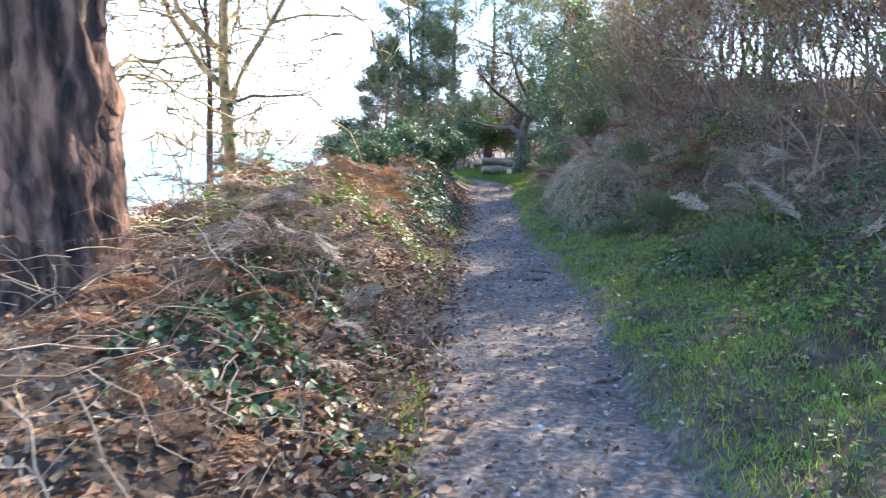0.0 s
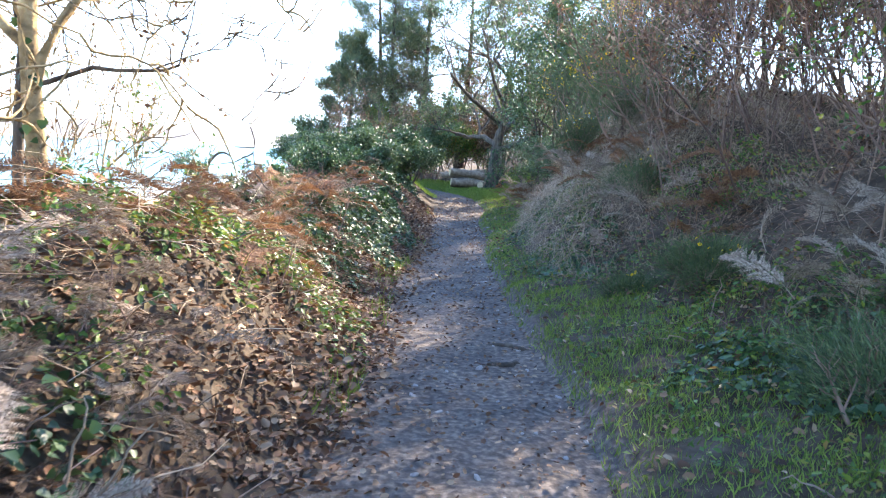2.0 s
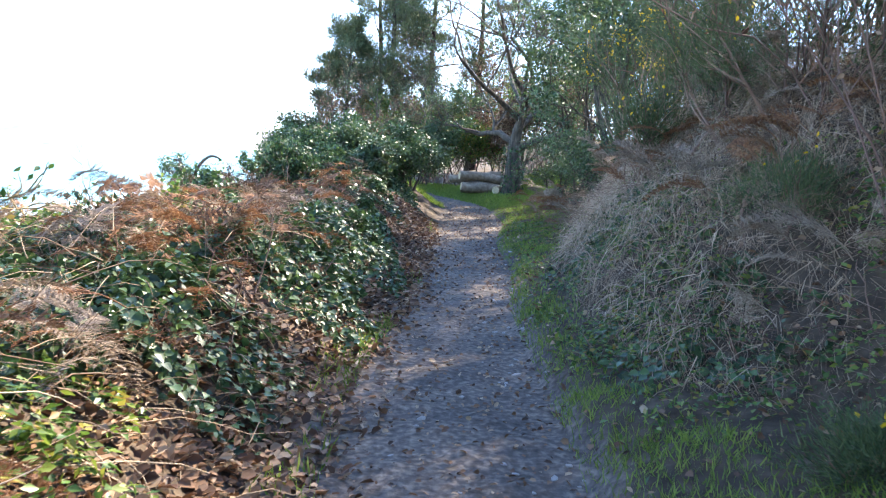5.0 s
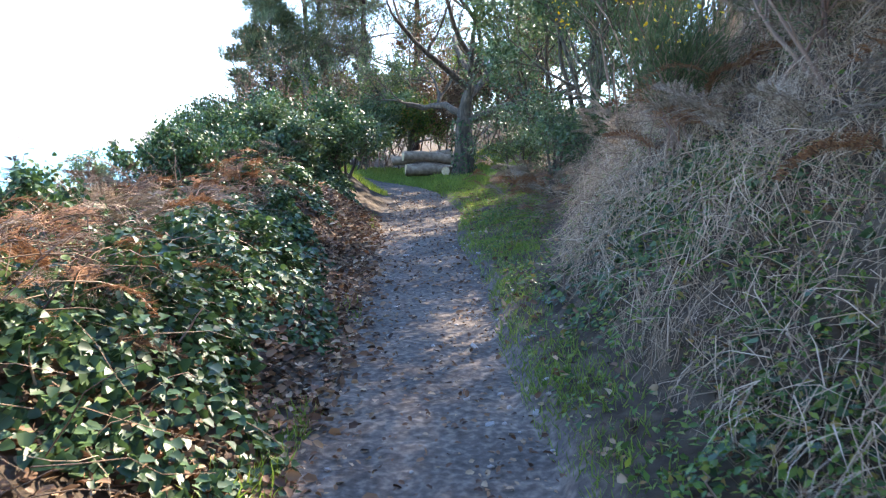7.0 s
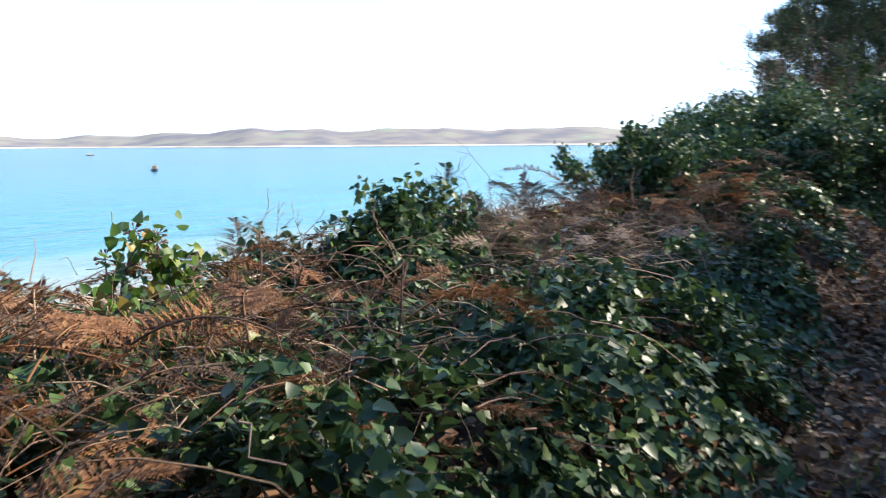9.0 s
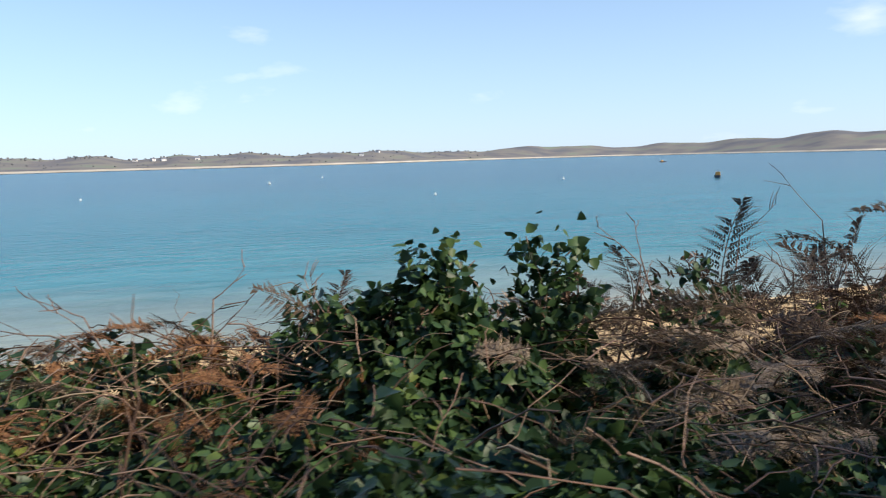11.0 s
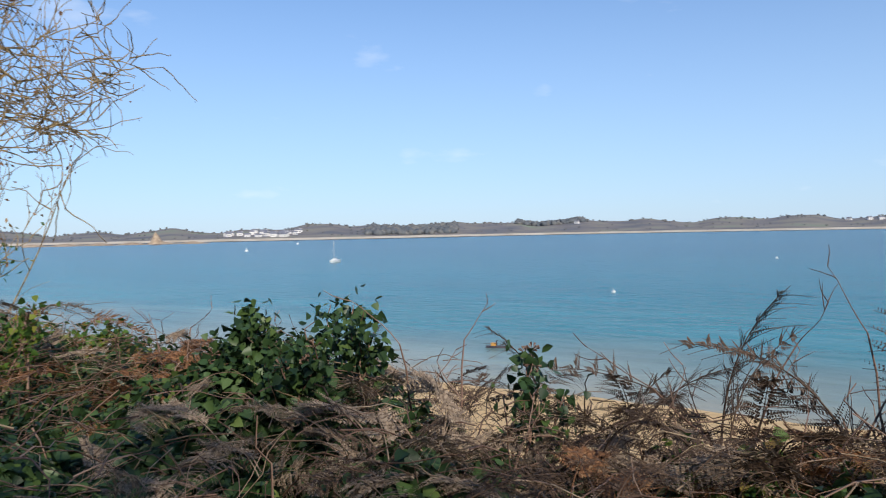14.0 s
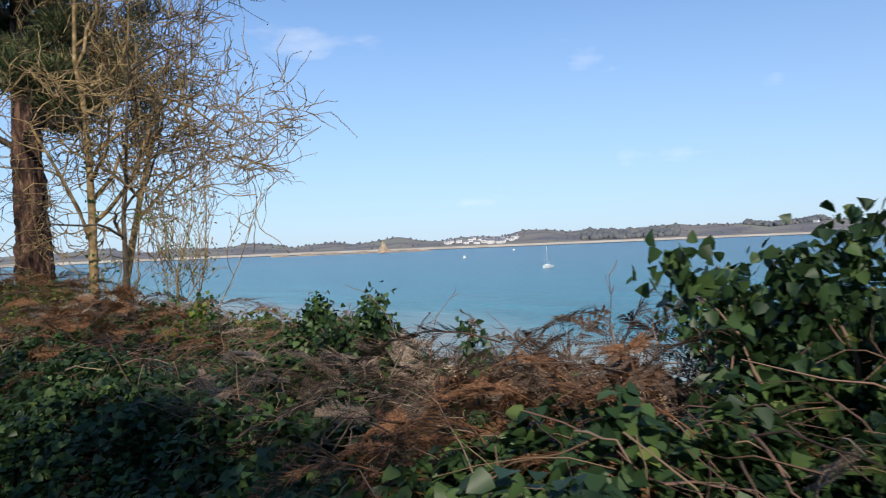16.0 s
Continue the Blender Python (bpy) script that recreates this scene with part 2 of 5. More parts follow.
rng = np.random.default_rng(7)
LEAF = {
    "ivy": (np.array([(0, 0, 0), (0.12, 0.46, 0.07), (0.58, 0.34, 0.05), (1, 0, -0.12), (0.58, -0.34, 0.05), (0.12, -0.46, 0.07)]), np.array([(0, 3, 2, 1), (0, 5, 4, 3)])),
    "oval": (np.array([(0, 0, 0), (0.45, 0.27, 0.06), (1, 0, -0.1), (0.45, -0.27, 0.06)]), np.array([(0, 2, 1), (0, 3, 2)])),
    "curl": (np.array([(0, 0, 0), (0.3, 0.30, 0.16), (0.8, 0.22, 0.2), (1, 0, 0.02), (0.75, -0.26, 0.18), (0.3, -0.33, 0.10)]), np.array([(0, 3, 2, 1), (0, 5, 4, 3)])),
    "needle": (np.array([(0, 0.045, 0), (0, -0.045, 0), (1, 0, 0)]), np.array([(0, 1, 2)])),
    "hay": (np.array([(0, 0.009, 0), (0, -0.009, 0), (0.5, -0.008, 0.10), (0.5, 0.008, 0.10), (1, 0, -0.05)]), np.array([(0, 1, 2), (0, 2, 3), (3, 2, 4)])),
    "blade": (np.array([(0, 0.045, 0), (0, -0.045, 0), (0.55, -0.035, 0.08), (0.55, 0.035, 0.08), (1, 0, -0.03)]), np.array([(0, 1, 2), (0, 2, 3), (3, 2, 4)])),
}


def unit(v):
    return v / np.maximum(np.linalg.norm(v, axis=-1, keepdims=True), 1e-9)


def leaf_arrays(kind, at, axis, normal, size):
    """Many leaves of one kind: bases, ways they point, ways they face, lengths."""
    tv, tf = LEAF[kind]
    a = unit(axis)
    s = unit(np.cross(normal, a))
    n = np.cross(a, s)
    size = np.broadcast_to(size, (len(at),))[:, None, None]
    v = at[:, None, :] + size * (tv[None, :, :1] * a[:, None] + tv[None, :, 1:2] * s[:, None] + tv[None, :, 2:] * n[:, None])
    f = tf[None] + (np.arange(len(at)) * len(tv))[:, None, None]
    return v.reshape(-1, 3), f.reshape(-1, tf.shape[1])


def leaves(name, kind, at, axis, normal, size, mat, parent=None, label=""):
    return piece(name, *leaf_arrays(kind, np.asarray(at), axis, normal, size), mat, parent, label)


def tube_arrays(lines, radii, sides=5):
    """Tapered tubes along lines (n, m, 3) with radii (n, m)."""
    lines, radii = np.asarray(lines, float), np.asarray(radii, float)
    n, m, _ = lines.shape
    d = unit(np.gradient(lines, axis=1))
    up = np.where(np.abs(d[..., 2:]) > 0.9, np.array([1.0, 0, 0]), np.array([0, 0, 1.0]))
    s = unit(np.cross(d, up))
    t = np.cross(s, d)
    ang = np.arange(sides) * 2 * np.pi / sides
    v = lines[:, :, None] + radii[:, :, None, None] * (np.cos(ang)[:, None] * s[:, :, None] + np.sin(ang)[:, None] * t[:, :, None])
    base = (np.arange(n) * m * sides)[:, None, None]
    i = (np.arange(m - 1) * sides)[None, :, None]
    j, k = np.arange(sides)[None, None], (np.arange(sides) + 1)[None, None] % sides
    f = np.stack([base + i + j, base + i + k, base + i + sides + k, base + i + sides + j], -1)
    return v.reshape(-1, 3), f.reshape(-1, 4)


def joined(arrays):
    vs, fs, k = [], [], 0
    for v, f in arrays:
        vs.append(v)
        fs.append(f + k)
        k += len(v)
    return np.concatenate(vs), np.concatenate(fs)


def stems(name, lines, radii, mat, parent=None, label="", sides=5):
    return piece(name, *tube_arrays(lines, radii, sides), mat, parent, label, True)


def arcs(at, way, length, droop, m=6, wobble=0.05, gen=rng):
    """Bent stalks that start at the points, go the given ways and sag."""
    n = len(at)
    u = np.linspace(0, 1, m)[None, :, None]
    length = np.broadcast_to(length, (n,))[:, None, None]
    line = at[:, None] + unit(way)[:, None] * u * length
    line[..., 2] -= (np.broadcast_to(droop, (n,))[:, None] * (u[..., 0] ** 2) * length[..., 0])
    return line + gen.normal(0, 1, (n, m, 3)) * wobble * length * u


# ---- ground, sea and far land ----
def build_ground():
    xs, ys = graded(-3.6, 5.0, 0.07, -700, 400), graded(-0.5, 27.0, 0.07, -500, 600)
    gx, gy = np.meshgrid(xs, ys)
    h, p, s = land(gx, gy)
    v = np.stack([gx, gy, h], -1).reshape(-1, 3)
    nx, ny = len(xs), len(ys)
    i = (np.arange(ny - 1)[:, None] * nx + np.arange(nx - 1)[None]).ravel()
    f = np.stack([i, i + 1, i + nx + 1, i + nx], -1)
    m = bpy.data.materials.new("earth_path_and_sand")
    m.use_nodes = True
    n, l = m.node_tree.nodes, m.node_tree.links
    b = n["Principled BSDF"]
    b.inputs["Roughness"].default_value = 0.92
    b.inputs["Specular IOR Level"].default_value = 0.2
    co = n.new("ShaderNodeTexCoord")

    def noisy(scale, stops, detail=8):
        t = n.new("ShaderNodeTexNoise")
        t.inputs["Scale"].default_value, t.inputs["Detail"].default_value = scale, detail
        r = n.new("ShaderNodeValToRGB")
        while len(r.color_ramp.elements) < len(stops):
            r.color_ramp.elements.new(0.5)
        for e, (q, c) in zip(r.color_ramp.elements, stops):
            e.position, e.color = q, (*c, 1)
        l.new(co.outputs["Object"], t.inputs["Vector"])
        l.new(t.outputs["Fac"], r.inputs[0])
        return r.outputs[0], t.outputs["Fac"]

    def mixed(name, a, c):
        at = n.new("ShaderNodeAttribute")
        at.attribute_name = name
        mx = n.new("ShaderNodeMixRGB")
        l.new(at.outputs["Fac"], mx.inputs[0])
        l.new(a, mx.inputs[1])
        l.new(c, mx.inputs[2])
        return mx.outputs[0]

    soil, _ = noisy(9, [(0.3, (0.035, 0.025, 0.017)), (0.55, (0.075, 0.054, 0.036)), (0.75, (0.14, 0.105, 0.07))])
    grit, fac = noisy(24, [(0.3, (0.075, 0.066, 0.06)), (0.5, (0.14, 0.122, 0.108)), (0.68, (0.27, 0.235, 0.20))], 10)
    dust, _ = noisy(1.6, [(0.35, (0.65, 0.62, 0.60)), (0.65, (1.15, 1.05, 0.95))], 5)
    mul = n.new("ShaderNodeMixRGB")
    mul.blend_type = "MULTIPLY"
    mul.inputs[0].default_value = 1
    l.new(grit, mul.inputs[1])
    l.new(dust, mul.inputs[2])
    sand, _ = noisy(1.2, [(0.3, (0.60, 0.41, 0.20)), (0.6, (0.70, 0.49, 0.25)), (0.8, (0.76, 0.57, 0.33))])
    l.new(mixed("sand", mixed("path", soil, mul.outputs[0]), sand), b.inputs["Base Color"])
    bp = n.new("ShaderNodeBump")
    bp.inputs["Strength"].default_value, bp.inputs["Distance"].default_value = 0.7, 0.02
    l.new(fac, bp.inputs["Height"])
    l.new(bp.outputs[0], b.inputs["Normal"])
    g = piece("ground", v, f, m, smooth=True)
    for key, arr in (("path", p), ("sand", s)):
        a = g.data.attributes.new(key, "FLOAT", "POINT")
        a.data.foreach_set("value", arr.ravel().astype(np.float32))
    tagged(g, "trodden earth footpath with banks falling to a sandy beach", "ground", kind="structure")


build_ground()


def build_sea():
    m = bpy.data.materials.new("sea_water")
    m.use_nodes = True
    n, l = m.node_tree.nodes, m.node_tree.links
    b = n["Principled BSDF"]
    b.inputs["Roughness"].default_value = 0.22
    b.inputs["IOR"].default_value = 1.33
    b.inputs["Specular IOR Level"].default_value = 0.1
    geo = n.new("ShaderNodeNewGeometry")
    sep = n.new("ShaderNodeSeparateXYZ")
    l.new(geo.outputs["Position"], sep.inputs[0])
    wob = n.new("ShaderNodeTexNoise")
    wob.inputs["Scale"].default_value = 0.05
    wob.inputs["Detail"].default_value = 5
    l.new(geo.outputs["Position"], wob.inputs["Vector"])
    add = n.new("ShaderNodeMath")
    add.operation = "MULTIPLY_ADD"
    add.inputs[1].default_value = 26
    l.new(wob.outputs["Fac"], add.inputs[0])
    l.new(sep.outputs["X"], add.inputs[2])
    rng_ = n.new("ShaderNodeMapRange")
    rng_.inputs["From Min"].default_value, rng_.inputs["From Max"].default_value = -18, -260
    l.new(add.outputs[0], rng_.inputs["Value"])
    r = n.new("ShaderNodeValToRGB")
    els = r.color_ramp.elements
    for e in range(3):
        els.new(0.5)
    for e, (q, c) in zip(els, [(0.0, (0.42, 0.36, 0.25)), (0.045, (0.24, 0.31, 0.27)), (0.10, (0.04, 0.22, 0.25)), (0.24, (0.004, 0.165, 0.215)), (1.0, (0.003, 0.105, 0.165))]):
        e.position, e.color = q, (*c, 1)
    l.new(rng_.outputs[0], r.inputs[0])
    smp = n.new("ShaderNodeMapping")
    smp.inputs["Scale"].default_value = (1.0, 0.18, 1.0)
    l.new(geo.outputs["Position"], smp.inputs[0])
    streak = n.new("ShaderNodeTexNoise")
    streak.inputs["Scale"].default_value, streak.inputs["Detail"].default_value = 0.22, 10
    l.new(smp.outputs[0], streak.inputs["Vector"])
    tone = n.new("ShaderNodeMapRange")
    tone.inputs["From Min"].default_value, tone.inputs["From Max"].default_value = 0.35, 0.65
    tone.inputs["To Min"].default_value, tone.inputs["To Max"].default_value = 0.85, 1.15
    l.new(streak.outputs["Fac"], tone.inputs["Value"])
    shade = n.new("ShaderNodeVectorMath")
    shade.operation = "SCALE"
    l.new(r.outputs[0], shade.inputs[0])
    l.new(tone.outputs[0], shade.inputs["Scale"])
    l.new(shade.outputs[0], b.inputs["Base Color"])
    mp = n.new("ShaderNodeMapping")
    mp.inputs["Scale"].default_value = (1.0, 0.45, 1.0)
    l.new(geo.outputs["Position"], mp.inputs[0])
    w1 = n.new("ShaderNodeTexNoise")
    w1.inputs["Scale"].default_value, w1.inputs["Detail"].default_value = 0.6, 9
    l.new(mp.outputs[0], w1.inputs["Vector"])
    bp = n.new("ShaderNodeBump")
    bp.inputs["Strength"].default_value, bp.inputs["Distance"].default_value = 0.9, 0.35
    l.new(w1.outputs["Fac"], bp.inputs["Height"])
    l.new(bp.outputs[0], b.inputs["Normal"])
    xs, ys = np.linspace(-4500, -24, 40), np.linspace(-4500, 4500, 40)
    gx, gy = np.meshgrid(xs, ys)
    v = np.stack([gx, gy, np.full_like(gx, SEA)], -1).reshape(-1, 3)
    i = (np.arange(39)[:, None] * 40 + np.arange(39)[None]).ravel()
    tagged(piece("water", v, np.stack([i, i + 1, i + 41, i + 40], -1), m), "calm turquoise bay water, rippled, shallow by the sand", "sea", kind="structure")


build_sea()


def far_way(yaw):
    """Unit vector in the plan for a heading in degrees, counted to the left of +y."""
    a = np.radians(yaw)
    return np.stack([-np.sin(a), np.cos(a)], -1)


def far_shore(yaw):
    """Distance of the far waterline and height of the hills above it."""
    d = 1500 + 900 * sm((86 - yaw) / 26) - 250 * sm((yaw - 110) / 25) - 500 * sm((60 - yaw) / 15)
    h = 29 + 6 * np.sin(yaw * 0.9) * np.sin(yaw * 0.33 + 1) + 5 * sm((70 - yaw) / 8) + 16 * sm((60 - yaw) / 12) - 8 * sm((yaw - 132) / 10)
    h = h + 8 * np.exp(-((yaw - 66) / 3.5) ** 2)
    h = h + 1.2 * np.sin(yaw * 1.1) + 0.8 * np.sin(yaw * 2.7 + 1)
    return d, h


def build_far_land():
    yaw = np.linspace(-5, 200, 900)
    d, h = far_shore(yaw)
    w = far_way(yaw)
    steps = [(0, -3), (0, 0.4), (14, 1.6), (26, 4.0)] + [(26 + 420 * u, None) for u in np.linspace(0.08, 1, 9)] + [(900, None)]
    rows = []
    for off, z in steps:
        if z is None:
            u = min((off - 26) / 420, 1.0)
            z = 4 + (h - 4) * sm(u * 0.9 + 0.1)
        r = d + off + 6 * np.sin(yaw * 2.2 + off * 0.004)
        rows.append(np.stack([w[:, 0] * r, w[:, 1] * r, SEA + z + 0 * r], -1))
    v = np.array(rows)
    nr, nc = v.shape[:2]
    i = (np.arange(nr - 1)[:, None] * nc + np.arange(nc - 1)[None]).ravel()
    f = np.stack([i, i + nc, i + nc + 1, i + 1], -1)
    # Air haze over the hills is mixed into the field colours as blue-grey.
    m = material("hazed_far_fields", [(0.30, (0.13, 0.145, 0.16)), (0.46, (0.20, 0.185, 0.18)), (0.58, (0.26, 0.24, 0.20)), (0.70, (0.22, 0.27, 0.19)), (0.8, (0.33, 0.35, 0.25))], 0.011, 7, 0.95)
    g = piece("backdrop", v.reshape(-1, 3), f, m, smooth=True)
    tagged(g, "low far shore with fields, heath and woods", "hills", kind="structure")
    # pale strip of sand along the far waterline
    s = []
    for off, z in ((-4, 0.15), (10, 1.9), (22, 3.6)):
        r = d + off + 6 * np.sin(yaw * 2.2)
        s.append(np.stack([w[:, 0] * r, w[:, 1] * r, SEA + z + 0.5 + 0 * r], -1))
    s = np.array(s)
    i = (np.arange(2)[:, None] * nc + np.arange(nc - 1)[None]).ravel()
    fm = material("pale_sand", [(0.3, (0.50, 0.42, 0.31)), (0.7, (0.72, 0.64, 0.52))], 0.02, 4, 0.95)
    tagged(piece("far_beach", s.reshape(-1, 3), np.stack([i, i + nc, i + nc + 1, i + 1], -1), fm), "pale sand beach along the far shore", "beach", kind="structure")


build_far_land()


# ---- plants: tools ----
def limb_lines(base, way, length, radius, depth, gen, spread=0.75, lift=0.12, kids=(3, 5), bend=0.16, m=6, shrink=0.62, thin=0.0025):
    """Limbs from one root: a list for each depth of (line, radii), and the tips."""
    out = [[] for _ in range(depth + 1)]
    tips = []

    def grow(p, d, ln, r, k):
        line, q, dd = [p.copy()], p.copy(), d.copy()
        for _ in range(m - 1):
            dd = dd + gen.normal(0, bend, 3) + np.array([0, 0, lift * 0.3])
            dd /= np.linalg.norm(dd)
            q = q + dd * ln / (m - 1)
            line.append(q.copy())
        rad = r * (1 - 0.55 * np.linspace(0, 1, m) ** 0.9)
        out[k].append((np.array(line), rad))
        if k == depth:
            tips.append((q, dd, line[m // 2]))
            return
        for i in range(int(gen.integers(*kids))):
            u = gen.uniform(0.35, 1.0) if i else 1.0
            a = u * (m - 1)
            j = min(int(a), m - 2)
            s = line[j] + (line[j + 1] - line[j]) * (a - j)
            side = gen.normal(0, 1, 3)
            side -= dd * side.dot(dd)
            side /= np.linalg.norm(side)
            nd = dd * (1 - spread * 0.5) + side * spread * gen.uniform(0.6, 1.2) + np.array([0, 0, lift])
            grow(s, nd / np.linalg.norm(nd), ln * shrink * gen.uniform(0.75, 1.2), max(rad[j] * 0.62, thin), k + 1)

    grow(np.array(base, float), np.array(way, float), length, radius, 0)
    return out, tips


def lines_to(name, items, mat, parent, label="", sides=5):
    return stems(name, np.array([a for a, _ in items]), np.array([b for _, b in items]), mat, parent, label, sides)


def on_ground(x, y, dz=0.0):
    return np.array([x, y, float(height(x, y)) + dz])


def bark_trunk(parent, line, radii, mat, seed, sides=28, ridge=0.10, label=""):
    """A trunk with furrowed bark, flared at the foot."""
    gen = np.random.default_rng(seed)
    u = np.linspace(0, 1, 150)
    src = np.linspace(0, 1, len(line))
    ln = np.stack([np.interp(u, src, np.array(line)[:, i]) for i in range(3)], -1)
    r = np.interp(u, src, radii) * (1 + 0.35 * np.exp(-u * 28))
    v, f = tube_arrays(ln[None], r[None], sides)
    v = v.reshape(150, sides, 3)
    cell = gen.uniform(-1, 1, (150, sides))
    cell = (cell + np.roll(cell, 1, 0) + np.roll(cell, 2, 0) + np.roll(cell, 3, 0)) / 2
    v = ln[:, None] + (v - ln[:, None]) * (1 + ridge * cell)[..., None]
    return piece("trunk", v.reshape(-1, 3), f, mat, parent, label)


def leaf_cloud(centres, radius, per, gen, flat=0.6):
    c = np.repeat(centres, per, 0)
    off = gen.normal(0, 1, (len(c), 3))
    off = unit(off) * gen.uniform(0.25, 1, (len(c), 1)) ** 0.6
    off[:, 2] *= flat
    return c + off * radius, off


def ground_points(cx, cy, rx, ry, n, gen):
    a, r = gen.uniform(0, 2 * np.pi, n), np.sqrt(gen.uniform(0, 1, n))
    r = r * (1 + 0.28 * np.sin(3 * a + cx * 5) + 0.16 * np.sin(7 * a + cy * 3))
    x, y = cx + rx * r * np.cos(a), cy + ry * r * np.sin(a)
    return x, y, r


# ---- dead bracken ----
def frond_mesh(seed, mat, pairs=17, curl=0.45, leaflet=0.044):
    """One bracken frond, a metre long, rising along x and bowing over."""
    gen = np.random.default_rng(seed)
    u = np.linspace(0, 1, 12)
    line = np.stack([u * (1 - 0.15 * u), 0.05 * np.sin(u * 3 + seed), 0.25 * u - curl * u ** 2.3], -1)
    arr = [tube_arrays(line[None], (0.006 * (1 - 0.8 * u))[None], 4)]
    tri = []
    for i in range(pairs):
        t = 0.22 + 0.76 * i / pairs
        p = np.array([np.interp(t, u, line[:, k]) for k in range(3)])
        ln = 0.25 * (1 - ((t - 0.3) / 0.75) ** 2) * gen.uniform(0.75, 1.1)
        for side in (-1, 1):
            if gen.random() < 0.08:
                continue
            way = unit(np.array([0.55, side * 1.0, gen.normal(-0.15, 0.25)]))
            q = p + way * ln * np.linspace(0, 1, 5)[:, None]
            q[:, 2] -= 0.06 * np.linspace(0, 1, 5) ** 2 * gen.uniform(0, 2)
            arr.append(tube_arrays(q[None], np.linspace(0.0025, 0.001, 5)[None], 3))
            k = 13
            s = np.linspace(0.1, 0.98, k)
            base = p + way * ln * s[:, None]
            for sd in (-1, 1):
                out = unit(np.array([0.8 * sd, 0.35 * side, gen.normal(0, 0.15)]) + gen.normal(0, 0.10, (k, 3)))
                tri.append((base, out, np.tile([0.1, 0.1, 1.0], (k, 1)), leaflet * (1.12 - s)))
    v, f = joined(arr)
    at, ax, no, sz = (np.concatenate(c) for c in zip(*tri))
    lv, lf = leaf_arrays("oval", at, ax, no, sz)
    f3 = np.concatenate([f[:, [0, 1, 2]], f[:, [0, 2, 3]]])
    v, f = joined([(v, f3), (lv, lf)])
    return mesh_of("frond", v, f, mat)


BROWN_FRONDS = [frond_mesh(i, BRACKEN, curl=0.6 + 0.13 * i) for i in range(4)]
SHADED_FRONDS = [frond_mesh(20 + i, BRACKEN_SHADED, 12, 0.3 + 0.15 * i, 0.030) for i in range(4)]
GREY_FRONDS = [frond_mesh(10 + i, BRACKEN_GREY, curl=0.4 + 0.12 * i) for i in range(4)]


def bracken(x, y, n, size, seed, grey=False, lift=0.25, upright=0.0, label="", yaw=None, group="dead bracken along the path", dark=False):
    gen = np.random.default_rng(seed)
    t = thing("dead_bracken", on_ground(x, y, lift * 0.0), label or ("withered grey-brown bracken collapsed over the bank" if grey else "rust-brown dead bracken fronds sprawling over the bank"), "bracken", group)
    for i in range(n):
        ob = new("frond", (SHADED_FRONDS if dark else GREY_FRONDS if grey else BROWN_FRONDS)[int(gen.integers(4))])
        ob.parent = t
        dx, dy = gen.normal(0, 0.22, 2)
        h = float(height(x + dx, y + dy)) - t.location.z + gen.uniform(0.2, 1) * lift
        w = gen.uniform(0, 360) if yaw is None else yaw + gen.normal(0, 40)
        s = size * gen.uniform(0.65, 1.15)
        ob.matrix_basis = pose(dx, dy, h, gen.normal(0, 28), -gen.uniform(5, 30) - 60 * upright, w) @ Matrix.Diagonal((s, s, s, 1))
    if upright or n > 4:
        k = max(3, n // 2)
        at = np.stack([gen.normal(0, 0.2, k), gen.normal(0, 0.2, k), np.zeros(k) - 0.05], -1)
        ln = arcs(at, np.stack([gen.normal(0, 0.5, k), gen.normal(0, 0.5, k), np.ones(k)], -1), size * gen.uniform(0.5, 0.9, k), 0.2, gen=gen)
        for one in ln:
            stems("stalk", one[None], np.linspace(0.006, 0.0025, 6)[None], TWIG if dark or not grey else STRAW, t)
    return t


# ---- ivy, bramble, litter ----
def creeper(name, x, y, rx, ry, n, top, mat, seed, label, category, size=(0.032, 0.06), kind="ivy", dome=0.6, sprigs=14, group="", low=0.0):
    """A low bush of leaves over the bank: a domed mass with trailing stalks."""
    gen = np.random.default_rng(seed)
    t = thing(name, on_ground(x, y), label, category, group)
    px, py, r = ground_points(x, y, rx, ry, n, gen)
    dome_h = top * (1 - dome * r ** 2) * (0.62 + 0.42 * lumps(px, py, 0.6, seed) + 0.3 * lumps(px, py, 0.23, seed))
    z = height(px, py) + low + dome_h * gen.uniform(0.1, 1.0, n) ** 0.45
    at = np.stack([px, py, z], -1) - np.array(t.location)
    out = np.stack([(px - x) / rx, (py - y) / ry, 0 * px], -1)
    axis = out + gen.normal(0, 0.8, (n, 3)) * (1, 1, 0.4) + (0, 0, -0.35)
    normal = out * 0.7 + gen.normal(0, 0.5, (n, 3)) + (0, 0, 0.9)
    leaves("leaves", kind, at, axis, normal, gen.uniform(*size, n), mat, t)
    if sprigs:
        px, py, r = ground_points(x, y, rx * 0.8, ry * 0.8, sprigs, gen)
        at = np.stack([px, py, height(px, py)], -1) - np.array(t.location)
        ln = arcs(at, gen.normal(0, 0.6, (sprigs, 3)) + (0, 0, 1.0), (top + low) * gen.uniform(0.7, 1.5, sprigs), 0.35, gen=gen)
        stems("stalks", ln, np.tile(np.linspace(0.005, 0.002, 6), (sprigs, 1)), TWIG, t)
    return t


